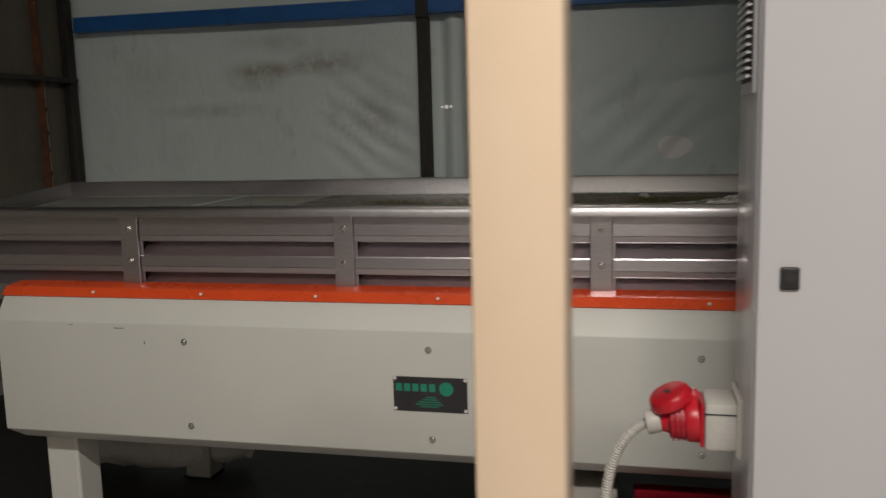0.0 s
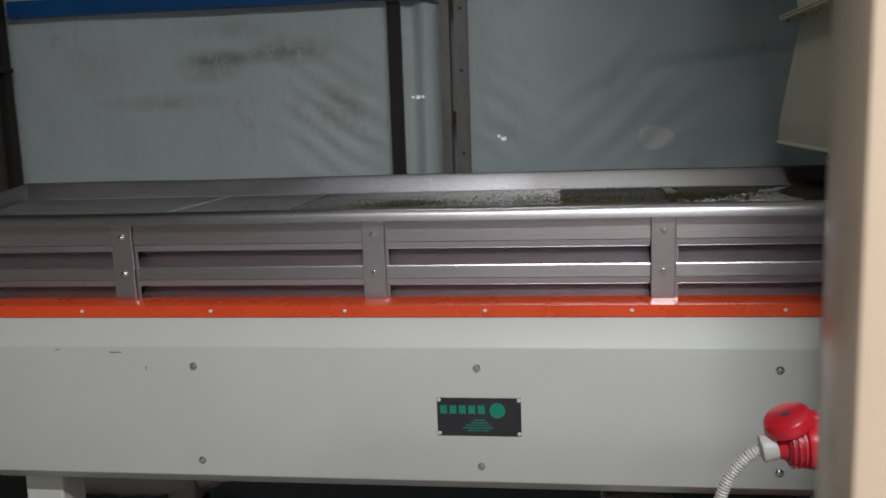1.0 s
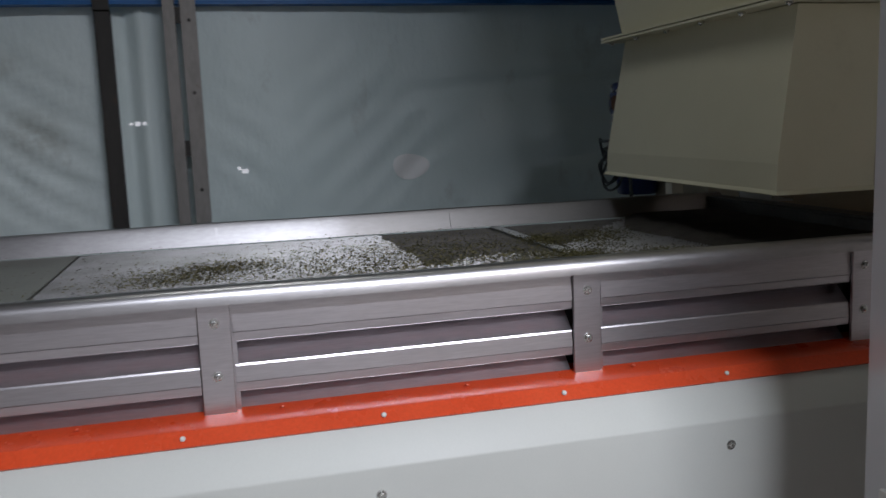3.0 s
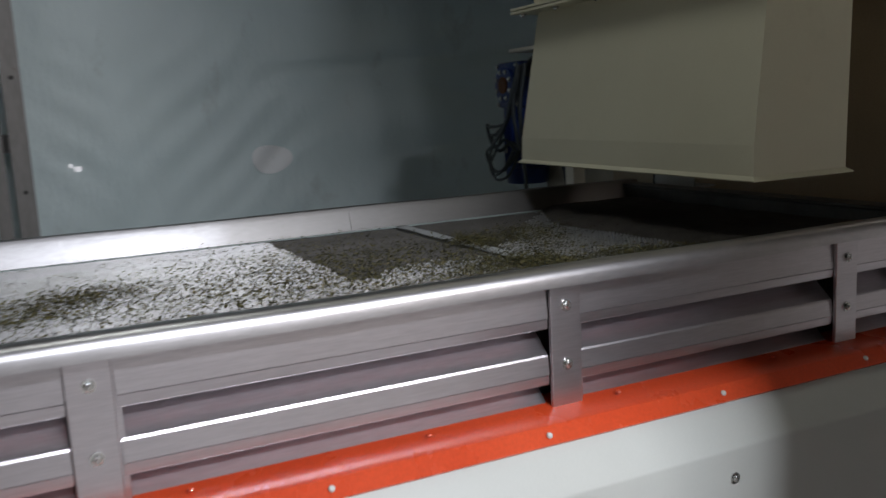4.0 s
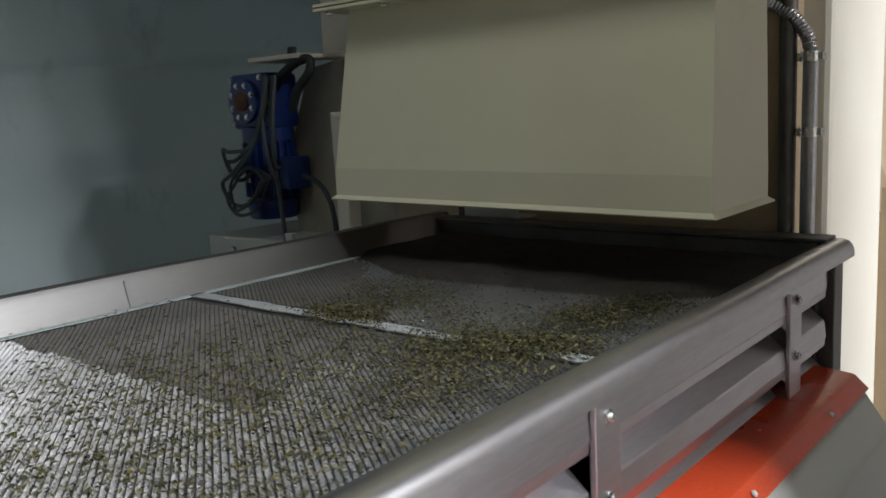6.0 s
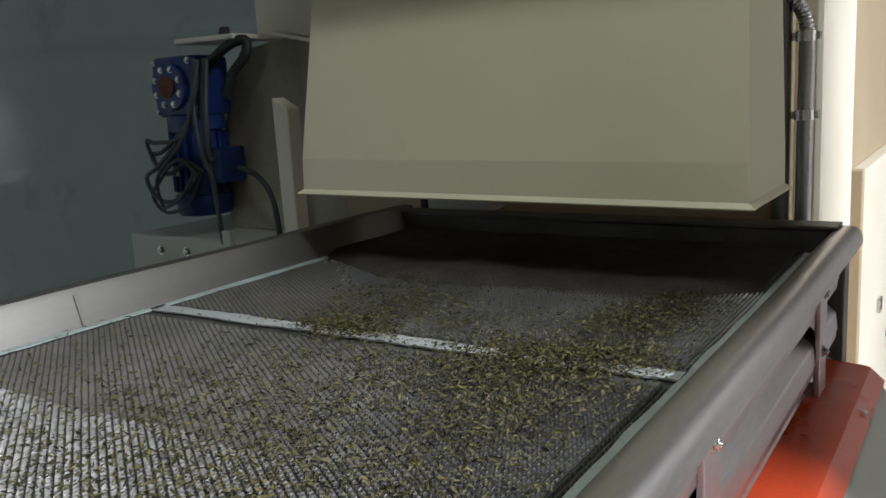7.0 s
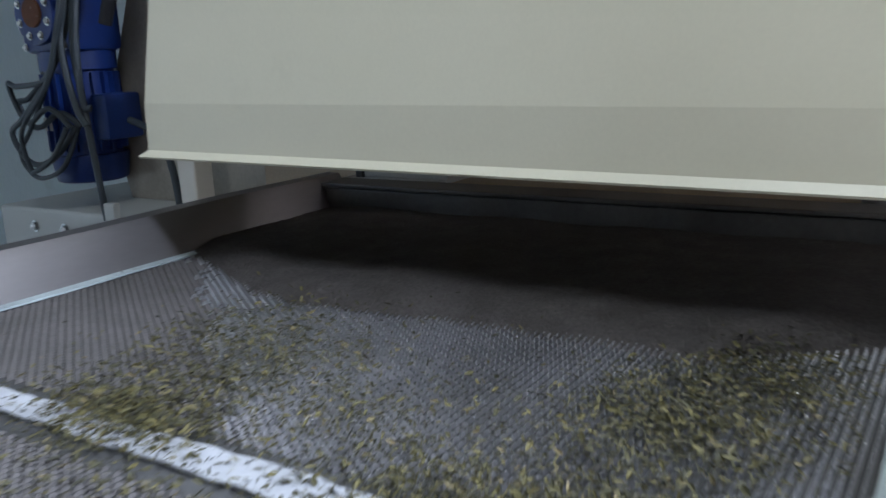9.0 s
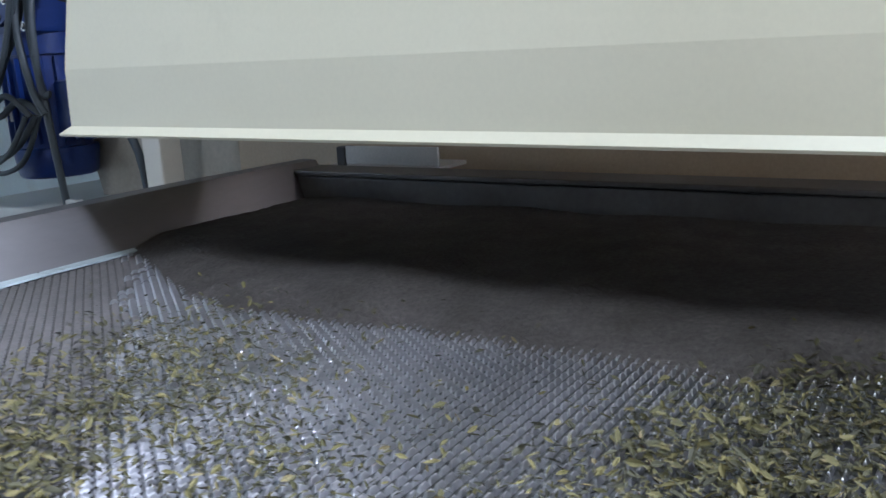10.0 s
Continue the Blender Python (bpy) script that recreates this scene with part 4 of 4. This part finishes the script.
def socket_and_plug():
    box_root = group_thing("wall_socket", "white socket box with red power outlet on the cabinet", "socket")
    part("housing", box(-0.004, 0.046, 1.352, 1.44, 0.882, 0.960, 0.007), WHITEPL, box_root, "", 40)
    part("back_plate", box(0.044, 0.052, 1.345, 1.447, 0.874, 0.970, 0.002), WHITEPL, box_root)
    part("seam", box(-0.0045, 0.044, 1.3505, 1.353, 0.9425, 0.9445), DARKGREY, box_root)
    part("flange", box(-0.010, -0.0045, 1.356, 1.432, 0.886, 0.957, 0.003), RED, box_root, "red outlet flange")
    c = Vector((-0.010, 1.391, 0.922))
    ax = Vector((-1, 0, -0.08)).normalized()
    outlet = part("outlet", cyl(c, c + ax * 0.022, 0.038, 0.036, 24, bevel=0.003), RED, box_root, "red outlet collar", 40)
    part("hinge", box(-0.036, -0.012, 1.38, 1.412, 0.95, 0.968, 0.004), RED, outlet)
    lid = Vector((-0.056, 1.392, 0.957))
    n = Vector((-0.42, -0.17, 0.89)).normalized()
    ob = part("lid", cyl(lid - n * 0.010, lid + n * 0.010, 0.038, 0.033, 32, bevel=0.004), RED, outlet, "red hinged lid standing open", 40)
    part("lid_mark", box(-0.006, 0.006, -0.004, 0.004, 0.0, 0.0008), STEEL_DULL, ob).matrix_local = Matrix.Translation(lid + n * 0.0102) @ n.to_track_quat("Z", "Y").to_matrix().to_4x4()
    plug = group_thing("power_plug", "red power plug with white gland in the socket", "plug")
    p = c + ax * 0.022
    part("shell", cyl(p, p + ax * 0.026, 0.033, 0.029, 24, bevel=0.002), DARKRED, plug, "dark red plug shell", 40)
    for k in range(3):
        q = p + ax * (0.003 + 0.008 * k)
        part("grip_ring", cyl(q, q + ax * 0.003, 0.0345, 0.0345, 24), RED, plug)
    p2 = p + ax * 0.026
    part("neck", cyl(p2, p2 + ax * 0.012, 0.022, 0.018, 20), RED, plug, "", 40)
    p3 = p2 + ax * 0.012
    d = Vector((-0.93, 0, -0.2)).normalized()
    part("gland", cyl(p3, p3 + d * 0.024, 0.019, 0.021, 20, bevel=0.003), WHITEPL, plug, "white gland nut", 40)
    p4 = p3 + d * 0.024
    pts = [p4, p4 + Vector((-0.022, 0.0, -0.016)), p4 + Vector((-0.048, 0.0, -0.055)), p4 + Vector((-0.064, 0.0, -0.12)), p4 + Vector((-0.068, 0.005, -0.22)), p4 + Vector((-0.05, 0.02, -0.42)), p4 + Vector((0.0, 0.05, FLOOR - p4.z + 0.012))]
    cable = part("power_cable", tube(pts, 0.0085, 12, ribs=0.0048), WHITEPL, None, smooth=60)
    tagged(cable, "white corrugated cable hanging from the plug", "cable")


socket_and_plug()


def under_machine():
    bm = tube([(-1.98, 2.52, 0.335), (-1.80, 2.50, 0.345), (-1.62, 2.49, 0.35), (-1.42, 2.62, 0.345)], 0.06, 12)
    for v in bm.verts:
        v.co += 0.02 * noise.noise_vector(v.co * 14)
    s = part("white_sack", bm, BAG, None, smooth=60)
    tagged(s, "crumpled white plastic sack lying under the machine", "sack")
    # added black sheet: paints the machine's shade onto the floor
    mat = part("floor_shade", box(-2.9, 0.55, 1.86, 3.9, FLOOR, FLOOR + 0.012, 0.004), RUBBER)
    tagged(mat, "added dark sheet painting the shade on the floor under the machine", "mat")
    pl = part("timber_plank", box(-3.0, -1.75, 1.68, 1.83, FLOOR, FLOOR + 0.045, 0.004), WOODM)
    tagged(pl, "raw timber plank on the floor", "plank")
    t = group_thing("red_tool_case", "red box with grey lid under the machine", "tool case")
    part("case", box(-0.11, 0.19, 1.66, 1.86, FLOOR, 0.59, 0.01), RED, t)
    part("lid", box(-0.115, 0.195, 1.655, 1.865, 0.59, 0.605, 0.005), DARKRED, t)
    g = part("grey_crate", box(-0.30, -0.15, 1.72, 1.98, FLOOR, 0.60, 0.008), WHITEPL)
    tagged(g, "pale grey crate under the machine", "crate")


under_machine()


# ---------------------------------------------------------------- herb material on the screen
def flakes(seed, count, spots, zmin=0.001, zmax=0.004, size=(0.0018, 0.0042)):
    """Many small curled leaf scraps, thrown round the given spots (x, y, spread x, spread y, share)."""
    rng = random.Random(seed)
    verts, faces = [], []
    shares = [s[4] for s in spots]
    for _ in range(count):
        sx, sy, dx, dy, _s = rng.choices(spots, shares)[0]
        for _try in range(20):
            x, y = sx + rng.gauss(0, dx), sy + rng.gauss(0, dy)
            if -1.7 < x < X1 - 0.05 and 1.884 < y < 2.578:
                break
        else:
            continue
        z = ZS + rng.uniform(zmin, zmax)
        ln = rng.uniform(*size)
        w = ln * rng.uniform(0.14, 0.42)
        m = Matrix.Translation((x, y, z)) @ Euler((rng.uniform(-1.0, 1.0), rng.uniform(-0.6, 0.6), rng.uniform(0, 6.28))).to_matrix().to_4x4()
        k = len(verts)
        for p in ((-ln, 0, 0), (-ln * 0.3, -w, w * 0.5), (ln * 0.4, -w * 0.8, w * 0.3), (ln, 0, w * 0.3), (ln * 0.35, w * 0.8, w * 0.4), (-ln * 0.35, w, w * 0.4), (0, 0, -w * 0.1)):
            verts.append(tuple(m @ Vector(p)))
        for i in range(6):
            faces.append((k + i, k + (i + 1) % 6, k + 6))
    return verts, faces


def herb_layer(name, seed, count, spots, **kw):
    v, f = flakes(seed, count, spots, **kw)
    me = bpy.data.meshes.new(name)
    me.from_pydata(v, [], f)
    me.materials.append(HERB)
    return new(name, me)


HEAPS = [(-0.085, 2.27, 0.018, 0.035, 5), (0.0, 2.26, 0.05, 0.05, 6), (-0.10, 2.01, 0.03, 0.045, 8), (-0.07, 1.95, 0.025, 0.03, 5), (0.05, 1.975, 0.035, 0.035, 6), (0.13, 1.945, 0.035, 0.03, 4), (0.08, 2.32, 0.04, 0.04, 2), (-0.16, 2.03, 0.06, 0.05, 5), (-0.21, 1.98, 0.06, 0.05, 4), (-0.74, 2.21, 0.05, 0.04, 6), (-0.82, 2.12, 0.06, 0.06, 6), (-0.02, 2.14, 0.03, 0.03, 1.5), (-0.55, 1.95, 0.15, 0.03, 3), (-0.65, 2.572, 0.35, 0.004, 0.7), (-0.2, 1.886, 0.3, 0.003, 0.8)]
SPREAD = [(-0.5, 2.2, 0.3, 0.17, 3), (-0.3, 2.10, 0.16, 0.12, 4), (-0.1, 2.12, 0.12, 0.14, 2), (-0.65, 2.1, 0.2, 0.12, 3), (-0.4, 1.95, 0.3, 0.04, 2), (-0.38, 2.22, 0.13, 0.16, 6), (-0.5, 2.05, 0.15, 0.12, 4)]
heap = herb_layer("herb_heaps", 3, 15000, HEAPS, zmax=0.009, size=(0.0013, 0.0036))
tagged(heap, "heaps of olive-green dried herb scraps on the sieve", "dried herbs", kind="stuff")
thin = herb_layer("herb_scatter", 4, 12000, SPREAD, size=(0.0016, 0.0042))
tagged(thin, "thin scatter of dried herb scraps on the sieve", "dried herbs", kind="stuff")


def feed_sheet():
    """A low dark sheet with an uneven edge under the outlet."""
    bm = bmesh.new()
    nx, ny = 44, 80
    grid = []
    for i in range(nx + 1):
        row = []
        for j in range(ny + 1):
            x, y = 0.10 + (X1 - 0.043 - 0.10) * i / nx, 1.876 + (2.583 - 1.876) * j / ny
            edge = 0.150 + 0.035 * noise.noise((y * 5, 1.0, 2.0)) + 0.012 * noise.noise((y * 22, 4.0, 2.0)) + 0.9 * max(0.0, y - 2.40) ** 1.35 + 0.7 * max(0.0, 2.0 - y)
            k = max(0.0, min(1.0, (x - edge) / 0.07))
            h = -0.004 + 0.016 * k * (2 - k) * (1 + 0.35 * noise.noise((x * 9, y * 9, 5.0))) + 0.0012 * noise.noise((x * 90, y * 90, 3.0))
            row.append(bm.verts.new((x, y, ZS + h)))
        grid.append(row)
    for a, b in zip(grid, grid[1:]):
        for j in range(ny):
            bm.faces.new((a[j], b[j], b[j + 1], a[j + 1]))
    bmesh.ops.solidify(bm, geom=bm.faces[:], thickness=0.002)
    ob = part("feed_sheet", bm, surface("dark_feed_sheet", (0.17, 0.15, 0.135), (0.10, 0.088, 0.075), 0.85, 0.0, 30.0, 260.0, 0.8, grain=0.6), None, smooth=60)
    tagged(ob, "low dark sheet below the hopper outlet", "herb dust", kind="stuff")


feed_sheet()
HOPPING = []
for k in range(10):
    ob = herb_layer("hopping_herbs", 10 + k, 520, SPREAD + HEAPS[:11], zmin=0.002, zmax=0.008, size=(0.002, 0.0046))
    HOPPING.append(tagged(ob, "loose dried herb scraps hopping on the shaking sieve", "dried herbs", "hopping scraps", "stuff"))


# ---------------------------------------------------------------- what moves
def motions():
    rng = random.Random(21)
    for k, ob in enumerate(HOPPING):
        rows = []
        for i in range(101):
            t = i * 0.1
            rows.append((t, pose(-0.02 + 0.004 * t + rng.uniform(-0.003, 0.003), rng.uniform(-0.004, 0.004), rng.uniform(0.0, 0.007))))
        walk(ob, rows)


motions()
